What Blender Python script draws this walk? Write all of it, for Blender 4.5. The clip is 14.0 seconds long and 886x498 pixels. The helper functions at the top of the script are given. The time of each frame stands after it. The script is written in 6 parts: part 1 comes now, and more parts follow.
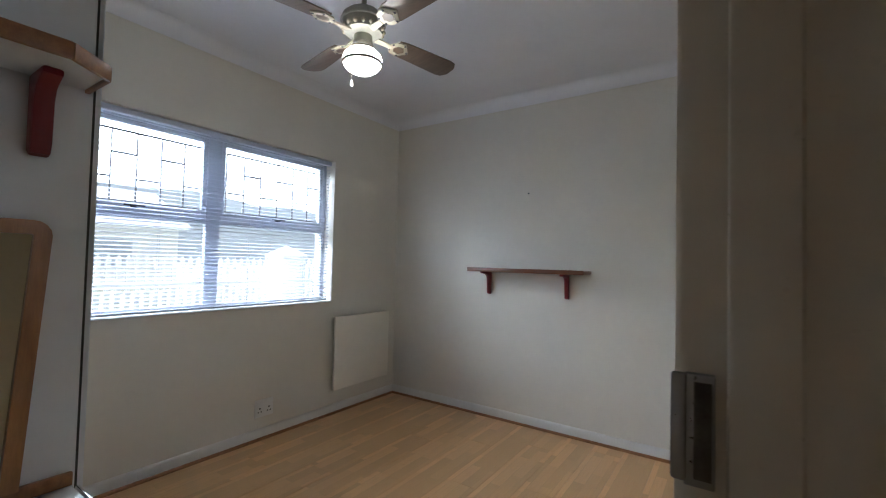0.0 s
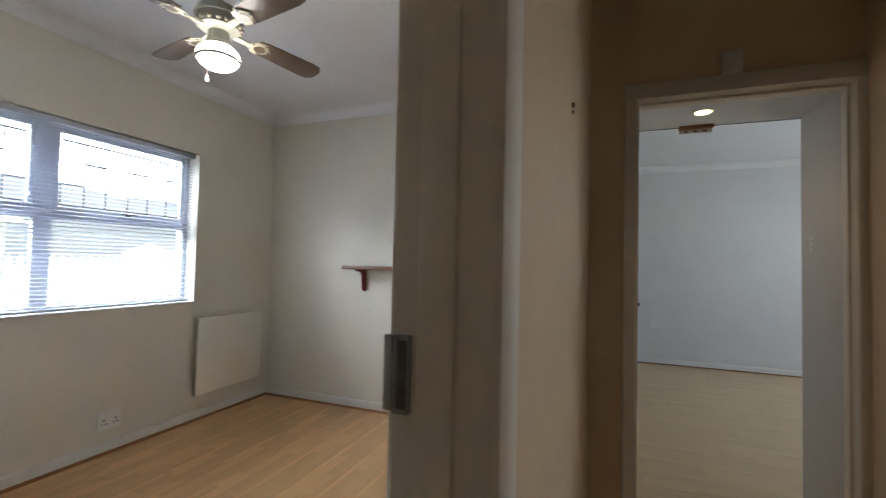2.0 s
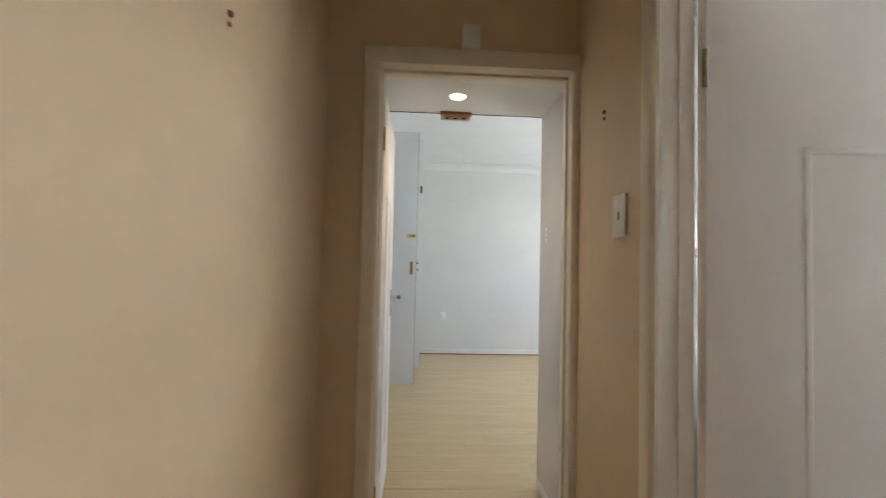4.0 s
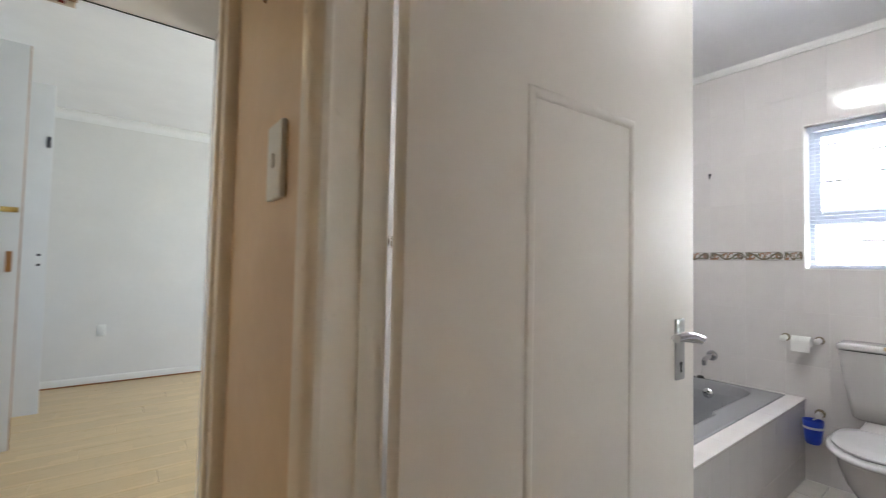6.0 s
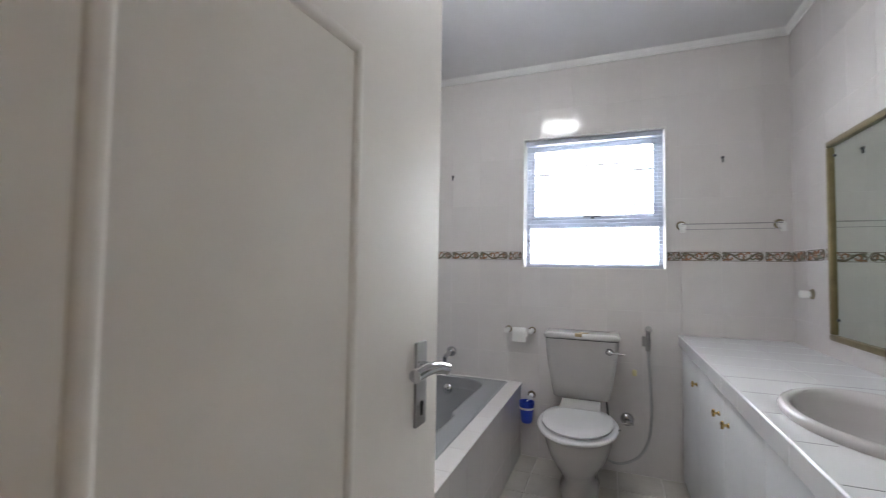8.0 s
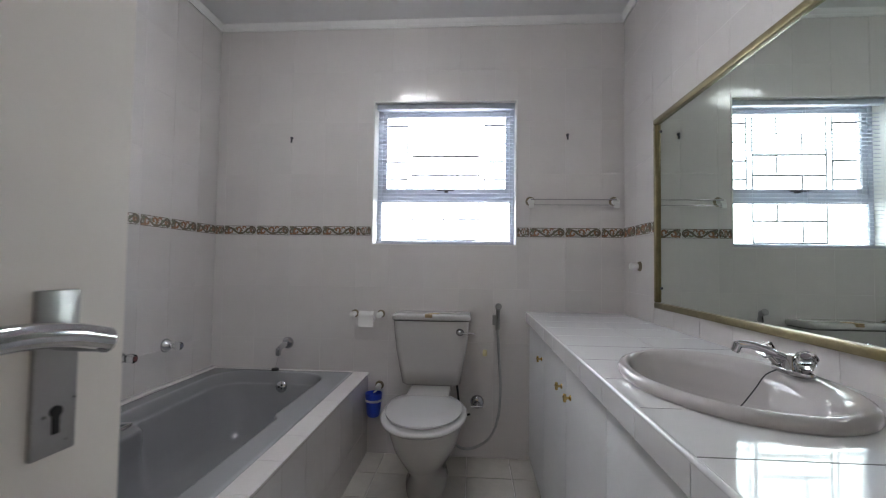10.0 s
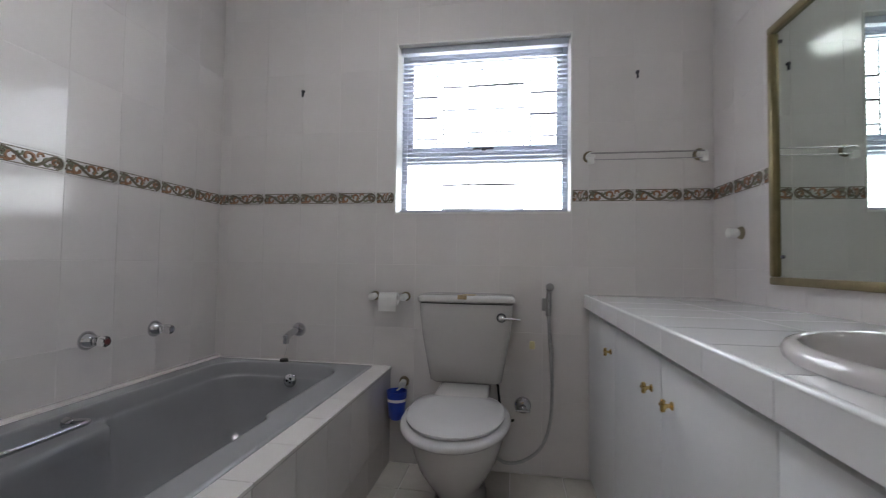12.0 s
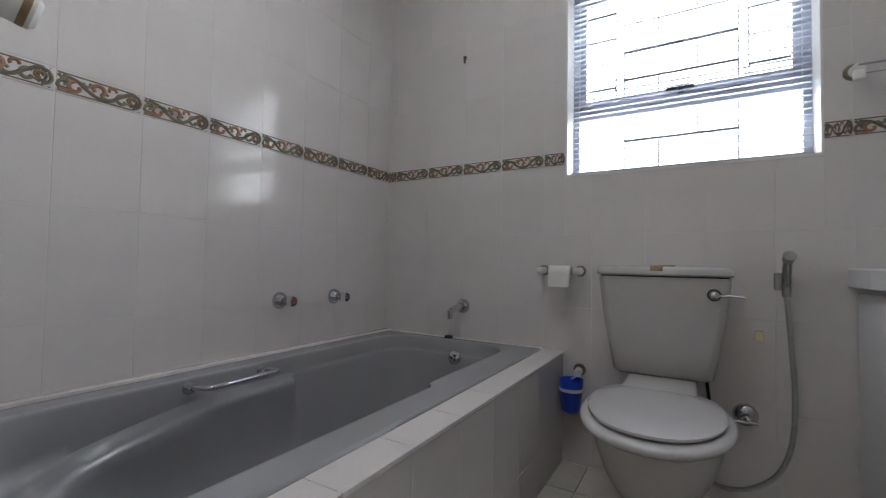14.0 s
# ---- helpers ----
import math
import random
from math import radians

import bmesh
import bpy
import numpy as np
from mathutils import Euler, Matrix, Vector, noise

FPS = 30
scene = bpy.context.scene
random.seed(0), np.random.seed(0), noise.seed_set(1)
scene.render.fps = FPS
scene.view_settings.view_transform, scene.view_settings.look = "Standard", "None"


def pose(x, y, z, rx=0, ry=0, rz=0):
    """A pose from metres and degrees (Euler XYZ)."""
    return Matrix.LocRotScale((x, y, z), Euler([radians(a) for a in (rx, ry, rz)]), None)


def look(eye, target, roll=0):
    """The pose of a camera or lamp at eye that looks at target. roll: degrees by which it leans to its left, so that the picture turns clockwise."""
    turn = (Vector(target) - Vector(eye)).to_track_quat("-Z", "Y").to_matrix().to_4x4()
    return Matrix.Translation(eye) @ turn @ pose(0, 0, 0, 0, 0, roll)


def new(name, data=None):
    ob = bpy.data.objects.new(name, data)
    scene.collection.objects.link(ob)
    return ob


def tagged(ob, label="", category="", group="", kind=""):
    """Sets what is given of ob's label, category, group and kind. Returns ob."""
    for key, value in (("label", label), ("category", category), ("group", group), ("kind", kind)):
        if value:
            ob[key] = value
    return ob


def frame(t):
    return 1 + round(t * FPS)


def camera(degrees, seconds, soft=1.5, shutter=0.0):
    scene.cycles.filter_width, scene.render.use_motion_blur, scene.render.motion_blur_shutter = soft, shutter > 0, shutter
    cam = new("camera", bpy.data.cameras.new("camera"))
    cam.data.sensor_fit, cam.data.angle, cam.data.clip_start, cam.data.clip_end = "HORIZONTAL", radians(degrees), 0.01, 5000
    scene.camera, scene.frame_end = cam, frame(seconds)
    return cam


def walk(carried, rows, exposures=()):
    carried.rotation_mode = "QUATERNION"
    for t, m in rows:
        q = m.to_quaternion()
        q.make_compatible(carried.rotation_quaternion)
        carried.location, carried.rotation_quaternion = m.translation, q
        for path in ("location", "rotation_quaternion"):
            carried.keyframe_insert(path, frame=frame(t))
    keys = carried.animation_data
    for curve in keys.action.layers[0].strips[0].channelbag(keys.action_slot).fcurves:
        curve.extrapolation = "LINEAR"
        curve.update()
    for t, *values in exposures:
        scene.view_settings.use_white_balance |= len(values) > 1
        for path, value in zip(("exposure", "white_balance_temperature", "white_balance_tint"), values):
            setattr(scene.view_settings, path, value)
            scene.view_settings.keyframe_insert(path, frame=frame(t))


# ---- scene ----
cam = camera(92.2, 14.0, soft=1.1, shutter=0.4)
PATH = [
    (0, (0.232, 0.241, 1.264), (-0.898, 1.89, 1.324), 1.4),
    (0.5, (0.286, 0.207, 1.272), (-0.79, 1.892, 1.335), 1.4),
    (1, (0.337, 0.174, 1.271), (-0.665, 1.903, 1.336), 1.5),
    (1.5, (0.399, 0.169, 1.266), (-0.483, 1.962, 1.332), 1.5),
    (2, (0.472, 0.191, 1.261), (-0.233, 2.062, 1.328), 1.3),
    (2.5, (0.561, 0.238, 1.253), (0.031, 2.165, 1.321), 1.3),
    (2.7, (0.602, 0.262, 1.251), (0.144, 2.208, 1.32), 1.2),
    (4.8, (0.915, 0.863, 1.205), (1.464, 2.785, 1.276), 1.6),
    (5, (0.956, 0.921, 1.2), (1.631, 2.802, 1.274), 1.6),
    (5.5, (1.071, 1.052, 1.209), (2.041, 2.799, 1.285), 1.4),
    (5.8, (1.141, 1.098, 1.213), (2.269, 2.748, 1.285), 1.5),
    (6, (1.188, 1.134, 1.219), (2.402, 2.721, 1.297), 1.2),
    (6.5, (1.294, 1.199, 1.222), (2.7, 2.62, 1.303), 1.1),
    (7, (1.407, 1.271, 1.238), (2.99, 2.491, 1.322), 1.1),
    (7.5, (1.5, 1.303, 1.249), (3.235, 2.296, 1.331), 1.0),
    (8, (1.594, 1.302, 1.234), (3.454, 2.031, 1.321), 0.9),
    (8.5, (1.669, 1.296, 1.211), (3.604, 1.793, 1.293), 0.9),
    (9, (1.743, 1.283, 1.192), (3.72, 1.577, 1.27), 0.8),
    (9.2, (1.772, 1.272, 1.18), (3.758, 1.498, 1.26), 0.7),
    (11.3, (2.276, 1.228, 1.045), (4.272, 1.34, 1.114), 0.8),
    (11.5, (2.319, 1.233, 1.033), (4.311, 1.4, 1.098), 0.7),
    (12, (2.392, 1.26, 0.992), (4.365, 1.581, 1.06), 0.8),
    (12.5, (2.449, 1.295, 0.945), (4.381, 1.811, 1.013), 1.0),
    (13, (2.496, 1.313, 0.905), (4.349, 2.06, 0.969), 1.0),
    (13.5, (2.548, 1.333, 0.879), (4.323, 2.254, 0.937), 1.0),
    (14, (2.592, 1.362, 0.848), (4.313, 2.377, 0.915), 1.0),
]
EXPOSURE = [(0.0, 0.35, 5850, 10), (1.5, 0.55, 6050, 10), (2.7, 1.10, 6500, 10), (4.8, 2.10, 6550, 9), (6.0, 1.93, 6600, 9), (7.5, 1.58, 6500, 9), (9.0, 1.10, 6450, 9.5), (11.5, 0.92, 6500, 10), (14.0, 0.82, 6500, 10)]
walk(cam, [(t, look(eye, target, roll)) for t, eye, target, roll in PATH], EXPOSURE)

# ---- light ----
SKY_GLOW = 8.0
BATH_GLOW = 16.0

world = bpy.data.worlds.new("sky_world")
scene.world = world
world.use_nodes = True
wn = world.node_tree.nodes
sky = wn.new("ShaderNodeTexSky")
sky.sky_type, sky.sun_disc = "NISHITA", False
sky.sun_elevation, sky.sun_rotation = radians(48), radians(180)
sky.air_density, sky.dust_density = 1.0, 4.0
world.node_tree.links.new(sky.outputs[0], wn["Background"].inputs[0])
wn["Background"].inputs[1].default_value = 0.15


def lamp(name, kind, energy, colour, m, **settings):
    data = bpy.data.lights.new(name, kind)
    data.energy, data.color = energy, colour
    for key, value in settings.items():
        if key == "size":
            data.size = value
        elif key == "size_y":
            data.shape, data.size_y = "RECTANGLE", value
        elif key == "angle":
            data.angle = value
        elif key == "radius":
            data.shadow_soft_size = value
        elif key == "cone":
            data.spot_size, data.spot_blend = value, 0.8
        elif key == "spread":
            data.spread = value
    ob = new(name, data)
    ob.matrix_world = m
    return ob


lamp("sun", "SUN", 5.0, (1.0, 0.95, 0.88), look((3, -20, 24), (0, 0, 0)), angle=radians(12))
lamp("window_light_bathroom", "AREA", 60, (0.92, 0.95, 1.0), look((5.0, 1.42, 1.72), (2, 1.42, 1.68)), size=1.7, size_y=1.5)
lamp("window_light_bedroom", "AREA", 200, (0.82, 0.90, 1.0), look((-3.75, 0.5, 3.1), (-1.0, 3.2, 0.9)), size=2.2, size_y=1.2)
lamp("window_light_far_bedroom", "AREA", 13, (0.70, 0.83, 1.0), look((3.84, 4.6, 1.5), (0, 4.6, 1.2)), size=2.2, size_y=1.2)
lamp("passage_downlight", "SPOT", 3, (1.0, 0.74, 0.46), pose(0.955, 2.74, 2.075), radius=0.04, cone=radians(140))


# ---- materials ----
def mix_node(nt, fac, a, b, mode="MIX"):
    n = nt.nodes.new("ShaderNodeMix")
    n.data_type, n.blend_type = "RGBA", mode
    for socket, value in ((n.inputs["Factor"], fac), (n.inputs["A"], a), (n.inputs["B"], b)):
        if isinstance(value, bpy.types.NodeSocket):
            nt.links.new(value, socket)
        elif isinstance(value, (int, float)):
            socket.default_value = value
        else:
            socket.default_value = (*value[:3], 1)
    return n.outputs["Result"]


def noise_node(nt, scale, detail=4.0, rough=0.6, stretch=(1, 1, 1)):
    co = nt.nodes.new("ShaderNodeTexCoord")
    mp = nt.nodes.new("ShaderNodeMapping")
    mp.inputs["Scale"].default_value = stretch
    nz = nt.nodes.new("ShaderNodeTexNoise")
    nz.inputs["Scale"].default_value, nz.inputs["Detail"].default_value, nz.inputs["Roughness"].default_value = scale, detail, rough
    nt.links.new(co.outputs["Object"], mp.inputs["Vector"])
    nt.links.new(mp.outputs[0], nz.inputs["Vector"])
    return nz.outputs["Fac"]


def ramp(nt, fac, lo, hi, a=0.0, b=1.0):
    r = nt.nodes.new("ShaderNodeMapRange")
    nt.links.new(fac, r.inputs["Value"])
    for k, v in (("From Min", lo), ("From Max", hi), ("To Min", a), ("To Max", b)):
        r.inputs[k].default_value = v
    return r.outputs[0]


def mat(name, colour, rough=0.5, metal=0.0, vary=0.06, scale=6.0, bump=0.0, bump_scale=80.0, stretch=(1, 1, 1), per_object=0.0,
        spec=0.5, coat=0.0, stain=None, stain_at=(0.62, 0.75)):
    m = bpy.data.materials.new(name)
    m.use_nodes = True
    nt = m.node_tree
    p = nt.nodes["Principled BSDF"]
    big = noise_node(nt, scale, stretch=stretch)
    dark = [c * (1 - vary) for c in colour]
    light = [min(1, c * (1 + vary)) for c in colour]
    col = mix_node(nt, ramp(nt, big, 0.3, 0.7), dark, light)
    fine = noise_node(nt, scale * 9, stretch=stretch)
    col = mix_node(nt, ramp(nt, fine, 0.3, 0.7, 0, 0.4), col, dark)
    if stain:
        s = noise_node(nt, scale * 0.7 + 1.3, 6.0, 0.7)
        col = mix_node(nt, ramp(nt, s, stain_at[0], stain_at[1], 0, 0.6), col, stain)
    if per_object:
        oi = nt.nodes.new("ShaderNodeObjectInfo")
        hv = nt.nodes.new("ShaderNodeHueSaturation")
        nt.links.new(ramp(nt, oi.outputs["Random"], 0, 1, 1 - per_object, 1 + per_object), hv.inputs["Value"])
        nt.links.new(col, hv.inputs["Color"])
        col = hv.outputs[0]
    nt.links.new(col, p.inputs["Base Color"])
    nt.links.new(ramp(nt, fine, 0.2, 0.8, rough * 0.85, min(1, rough * 1.15)), p.inputs["Roughness"])
    p.inputs["Metallic"].default_value = metal
    p.inputs["Specular IOR Level"].default_value = spec
    p.inputs["Coat Weight"].default_value = coat
    if bump:
        b = nt.nodes.new("ShaderNodeBump")
        b.inputs["Strength"].default_value, b.inputs["Distance"].default_value = bump, 0.002
        nt.links.new(noise_node(nt, bump_scale, 3.0, stretch=stretch), b.inputs["Height"])
        nt.links.new(b.outputs[0], p.inputs["Normal"])
    return m


def glow_mat(name, colour, strength):
    m = bpy.data.materials.new(name)
    m.use_nodes = True
    p = m.node_tree.nodes["Principled BSDF"]
    p.inputs["Base Color"].default_value = (*colour, 1)
    p.inputs["Emission Color"].default_value = (*colour, 1)
    p.inputs["Emission Strength"].default_value = strength
    return m


def glass_mat(name, tint=(0.97, 0.99, 1.0), rough=0.0):
    m = bpy.data.materials.new(name)
    m.use_nodes = True
    p = m.node_tree.nodes["Principled BSDF"]
    p.inputs["Base Color"].default_value = (*tint, 1)
    p.inputs["Transmission Weight"].default_value, p.inputs["Roughness"].default_value, p.inputs["IOR"].default_value = 1.0, rough, 1.45
    return m


def laminate_mat(name, base, along, contrast=0.13):
    """Three-strip wood laminate: each plank shows three rows of short blocks."""
    m = bpy.data.materials.new(name)
    m.use_nodes = True
    nt = m.node_tree
    p = nt.nodes["Principled BSDF"]
    co = nt.nodes.new("ShaderNodeTexCoord")
    mp = nt.nodes.new("ShaderNodeMapping")
    mp.inputs["Rotation"].default_value = (0, 0, radians(90) if along == "y" else 0)
    oi = nt.nodes.new("ShaderNodeObjectInfo")
    add = nt.nodes.new("ShaderNodeVectorMath")
    add.operation = "MULTIPLY_ADD"
    cmb = nt.nodes.new("ShaderNodeCombineXYZ")
    nt.links.new(oi.outputs["Random"], cmb.inputs[0])
    nt.links.new(cmb.outputs[0], add.inputs[0])
    add.inputs[1].default_value = (1.7, 0, 0)
    nt.links.new(co.outputs["Object"], mp.inputs["Vector"])
    nt.links.new(mp.outputs[0], add.inputs[2])
    br = nt.nodes.new("ShaderNodeTexBrick")
    br.offset, br.offset_frequency = 0.37, 2
    for k, v in (("Scale", 1.0), ("Mortar Size", 0.0012), ("Brick Width", 0.42), ("Row Height", 0.0635), ("Bias", 0.0), ("Mortar Smooth", 0.3)):
        br.inputs[k].default_value = v
    br.inputs["Color1"].default_value = (*[c * (1 - 1.2 * contrast) for c in base], 1)
    br.inputs["Color2"].default_value = (*[min(1, c * (1 + contrast)) for c in base], 1)
    br.inputs["Mortar"].default_value = (*[c * 0.80 for c in base], 1)
    nt.links.new(add.outputs[0], br.inputs["Vector"])
    st = (2, 40, 1) if along == "x" else (40, 2, 1)
    grain = noise_node(nt, 3.0, 6.0, 0.65, st)
    col = mix_node(nt, ramp(nt, grain, 0.45, 0.75, 0, 0.3), br.outputs["Color"], [base[0] * 0.7, base[1] * 0.6, base[2] * 0.5])
    big = noise_node(nt, 1.4)
    col = mix_node(nt, ramp(nt, big, 0.35, 0.7, 0, 0.25), col, [min(1, c * 1.15) for c in base])
    nt.links.new(col, p.inputs["Base Color"])
    nt.links.new(ramp(nt, grain, 0.3, 0.8, 0.26, 0.42), p.inputs["Roughness"])
    return m


WALL = mat("cream_wall_paint", (0.72, 0.688, 0.605), 0.55, vary=0.04, scale=2.5, bump=0.25, bump_scale=220, stain=(0.55, 0.52, 0.44), stain_at=(0.66, 0.85))
HEATER = mat("cream_heater_panel_paint", (0.82, 0.79, 0.70), 0.45, vary=0.03, scale=3, bump=0.1, bump_scale=160)
FARWALL = mat("pale_grey_cream_paint", (0.70, 0.69, 0.67), 0.55, vary=0.04, scale=2.5, bump=0.2, bump_scale=220)
HALL = mat("tan_hall_paint", (0.72, 0.55, 0.365), 0.5, vary=0.05, scale=2.5, bump=0.25, bump_scale=220)
CEIL = mat("white_ceiling_paint", (0.80, 0.80, 0.81), 0.8, vary=0.03, scale=3, bump=0.2, bump_scale=150)
CORNICE = mat("white_cornice_plaster", (0.80, 0.80, 0.79), 0.6, vary=0.03)
FRAME = mat("cream_gloss_enamel", (0.82, 0.745, 0.635), 0.3, vary=0.05, scale=5, bump=0.15, bump_scale=60, stain=(0.52, 0.46, 0.36), stain_at=(0.68, 0.9))
SKIRT = mat("white_gloss_skirting", (0.72, 0.71, 0.68), 0.35, vary=0.05)
DOOR = mat("off_white_door_enamel", (0.84, 0.79, 0.74), 0.5, vary=0.03, scale=3, bump=0.12, bump_scale=40, spec=0.06)
WHITE = mat("white_melamine", (0.72, 0.73, 0.74), 0.35, vary=0.03)
WOODEDGE = mat("brown_wood_edging", (0.30, 0.13, 0.045), 0.35, vary=0.3, scale=8, stretch=(1, 8, 8))
WOODFRAME = mat("orange_brown_wood_frame", (0.36, 0.16, 0.05), 0.35, vary=0.3, scale=8, stretch=(6, 6, 1))
SHELFWOOD = mat("dark_red_brown_shelf_wood", (0.17, 0.065, 0.03), 0.35, vary=0.3, scale=8, stretch=(1, 8, 8))
RED = mat("red_gloss_paint", (0.20, 0.012, 0.015), 0.35, vary=0.15)
STEEL = mat("brushed_steel", (0.40, 0.39, 0.385), 0.3, 1.0, vary=0.06, scale=9)
CHROME = mat("chrome", (0.58, 0.58, 0.60), 0.05, 1.0, vary=0.03)
BRASS = mat("worn_brass", (0.68, 0.5, 0.2), 0.25, 1.0, vary=0.2, scale=30)
ROSETTE = mat("tarnished_gilt_rosette", (0.26, 0.22, 0.15), 0.3, 0.9, vary=0.25, scale=30)
OLDBRASS = mat("dull_painted_brass", (0.35, 0.26, 0.15), 0.5, 0.5, vary=0.3, scale=40)
# Dark, uneven brown-grey for the latch slot piece.
SLOT = mat("dark_latch_slot", (0.13, 0.115, 0.10), 0.5, vary=0.4, scale=40)
# Near-black colour that holds the shade inside gaps, slots and holes.
DARK = mat("gap_and_hole_shade", (0.02, 0.02, 0.02), 0.6)
MIRROR = mat("silvered_mirror_glass", (0.70, 0.77, 0.72), 0.012, 1.0, vary=0.01)
GOLDFRAME = mat("antique_gold_frame", (0.23, 0.185, 0.095), 0.38, 0.6, vary=0.2, scale=20)
TILE = mat("pale_grey_glazed_tile", (0.675, 0.645, 0.63), 0.085, vary=0.03, scale=5, per_object=0.018, bump=0.03, bump_scale=7, spec=0.34)
GROUT = mat("pale_grout", (0.715, 0.69, 0.67), 0.7, vary=0.06, scale=12)
FTILE = mat("cream_floor_tile", (0.58, 0.55, 0.50), 0.22, vary=0.1, scale=8, per_object=0.04, stain=(0.45, 0.42, 0.37))
CERAMIC = mat("warm_grey_vitreous_china", (0.50, 0.485, 0.47), 0.09, vary=0.015, scale=3)
TUB = mat("grey_bath_acrylic", (0.305, 0.308, 0.32), 0.12, vary=0.03, scale=3)
PLASTIC_W = mat("white_plastic", (0.78, 0.78, 0.75), 0.35, vary=0.03)
BLUE = mat("blue_plastic", (0.02, 0.07, 0.55), 0.3, vary=0.08)
PAPER = mat("white_tissue_paper", (0.82, 0.81, 0.79), 0.9, vary=0.04, bump=0.3, bump_scale=120)
# The blue-grey of backlit frames and slats is put into these two colours.
ALU = mat("backlit_tinted_frame", (0.50, 0.53, 0.60), 0.4, vary=0.03)
SLAT = mat("backlit_tinted_slat", (0.52, 0.55, 0.64), 0.35, vary=0.02)
BAR = mat("dark_burglar_bar", (0.05, 0.05, 0.06), 0.5, vary=0.1)
GLASS = glass_mat("window_glass")
FANMETAL = mat("antique_cream_fan_metal", (0.36, 0.35, 0.29), 0.4, 0.3, vary=0.1, scale=25)
FANIRON = mat("cream_blade_iron", (0.52, 0.48, 0.36), 0.4, vary=0.1)
FANBLADE = mat("brown_fan_blade_veneer", (0.17, 0.12, 0.085), 0.4, vary=0.2, scale=6, stretch=(2, 12, 1))
GLOBE = glow_mat("lit_opal_glass", (1.0, 0.95, 0.87), 15.0)
LITLAMP = glow_mat("lit_downlight", (1.0, 0.82, 0.45), 6.0)
FLOOR1 = laminate_mat("beech_laminate", (0.68, 0.40, 0.18), "y", 0.14)
FLOOR2 = laminate_mat("pale_oak_laminate", (0.60, 0.44, 0.24), "x", 0.07)
YELLOWED = mat("yellowed_plastic", (0.72, 0.66, 0.38), 0.4)
RUBBER = mat("black_rubber", (0.015, 0.015, 0.015), 0.6)
REDCAP = mat("red_tap_cap", (0.10, 0.010, 0.012), 0.3)
BLUECAP = mat("blue_tap_cap", (0.06, 0.07, 0.10), 0.3)

# ---- geometry helpers ----
ORIGIN = {}


def thing(name, at, label, category, group="", kind=""):
    ob = new(name)
    ob.empty_display_size = 0.05
    ob.location = at
    ORIGIN[ob] = Vector(at)
    return tagged(ob, label, category, group, kind)


def mesh_of(name, bm, material, base=(0, 0, 0), smooth=35):
    bmesh.ops.translate(bm, verts=bm.verts, vec=-Vector(base))
    me = bpy.data.meshes.new(name)
    bm.to_mesh(me)
    bm.free()
    me.materials.append(material)
    if smooth:
        me.polygons.foreach_set("use_smooth", [True] * len(me.polygons))
        me.set_sharp_from_angle(angle=radians(smooth))
    return me


def part(name, bm, material, parent, label="", smooth=35):
    base = ORIGIN[parent]
    ob = new(name, mesh_of(name, bm, material, base, smooth))
    ob.parent = parent
    ORIGIN[ob] = base
    return tagged(ob, label)


def solo(name, bm, material, label="", category="", kind="", group="", base=(0, 0, 0), smooth=35):
    ob = new(name, mesh_of(name, bm, material, base, smooth))
    ob.location = base
    ORIGIN[ob] = Vector(base)
    return tagged(ob, label, category, group, kind)


def box(bm, x0, x1, y0, y1, z0, z1, bevel=0.0, seg=2):
    m = Matrix.Translation(((x0 + x1) / 2, (y0 + y1) / 2, (z0 + z1) / 2)) @ Matrix.Diagonal((x1 - x0, y1 - y0, z1 - z0, 1))
    verts = bmesh.ops.create_cube(bm, size=1, matrix=m)["verts"]
    if bevel:
        edges = list({e for v in verts for e in v.link_edges})
        bmesh.ops.bevel(bm, geom=edges, offset=bevel, segments=seg, profile=0.5, affect="EDGES")
    return bm


def B(*a, **k):
    return box(bmesh.new(), *a, **k)


def axis_m(p0, p1):
    d = Vector(p1) - Vector(p0)
    return Matrix.Translation(p0) @ d.to_track_quat("Z", "Y").to_matrix().to_4x4(), d.length


def lathe(bm, profile, m=Matrix(), seg=28, squash=1.0):
    """Turn a profile of (radius, height) about z, then place it by m."""
    rings = []
    for r, z in profile:
        if r < 1e-5:
            rings.append([bm.verts.new(m @ Vector((0, 0, z)))])
        else:
            rings.append([bm.verts.new(m @ Vector((r * math.cos(2 * math.pi * i / seg), squash * r * math.sin(2 * math.pi * i / seg), z))) for i in range(seg)])
    for a, b in zip(rings, rings[1:]):
        for i in range(seg):
            j = (i + 1) % seg
            if len(a) == 1 and len(b) == 1:
                continue
            if len(a) == 1:
                bm.faces.new((a[0], b[j], b[i]))
            elif len(b) == 1:
                bm.faces.new((a[i], a[j], b[0]))
            else:
                bm.faces.new((a[i], a[j], b[j], b[i]))
    bmesh.ops.recalc_face_normals(bm, faces=bm.faces)
    return bm


def rod(bm, p0, p1, r, r1=None, seg=16, rim=0.0):
    m, n = axis_m(p0, p1)
    r1 = r if r1 is None else r1
    e = min(rim, n / 3)
    prof = [(0, 0), (r - e, 0), (r, e), (r1, n - e), (r1 - e, n), (0, n)] if rim else [(0, 0), (r, 0), (r1, n), (0, n)]
    return lathe(bm, prof, m, seg)


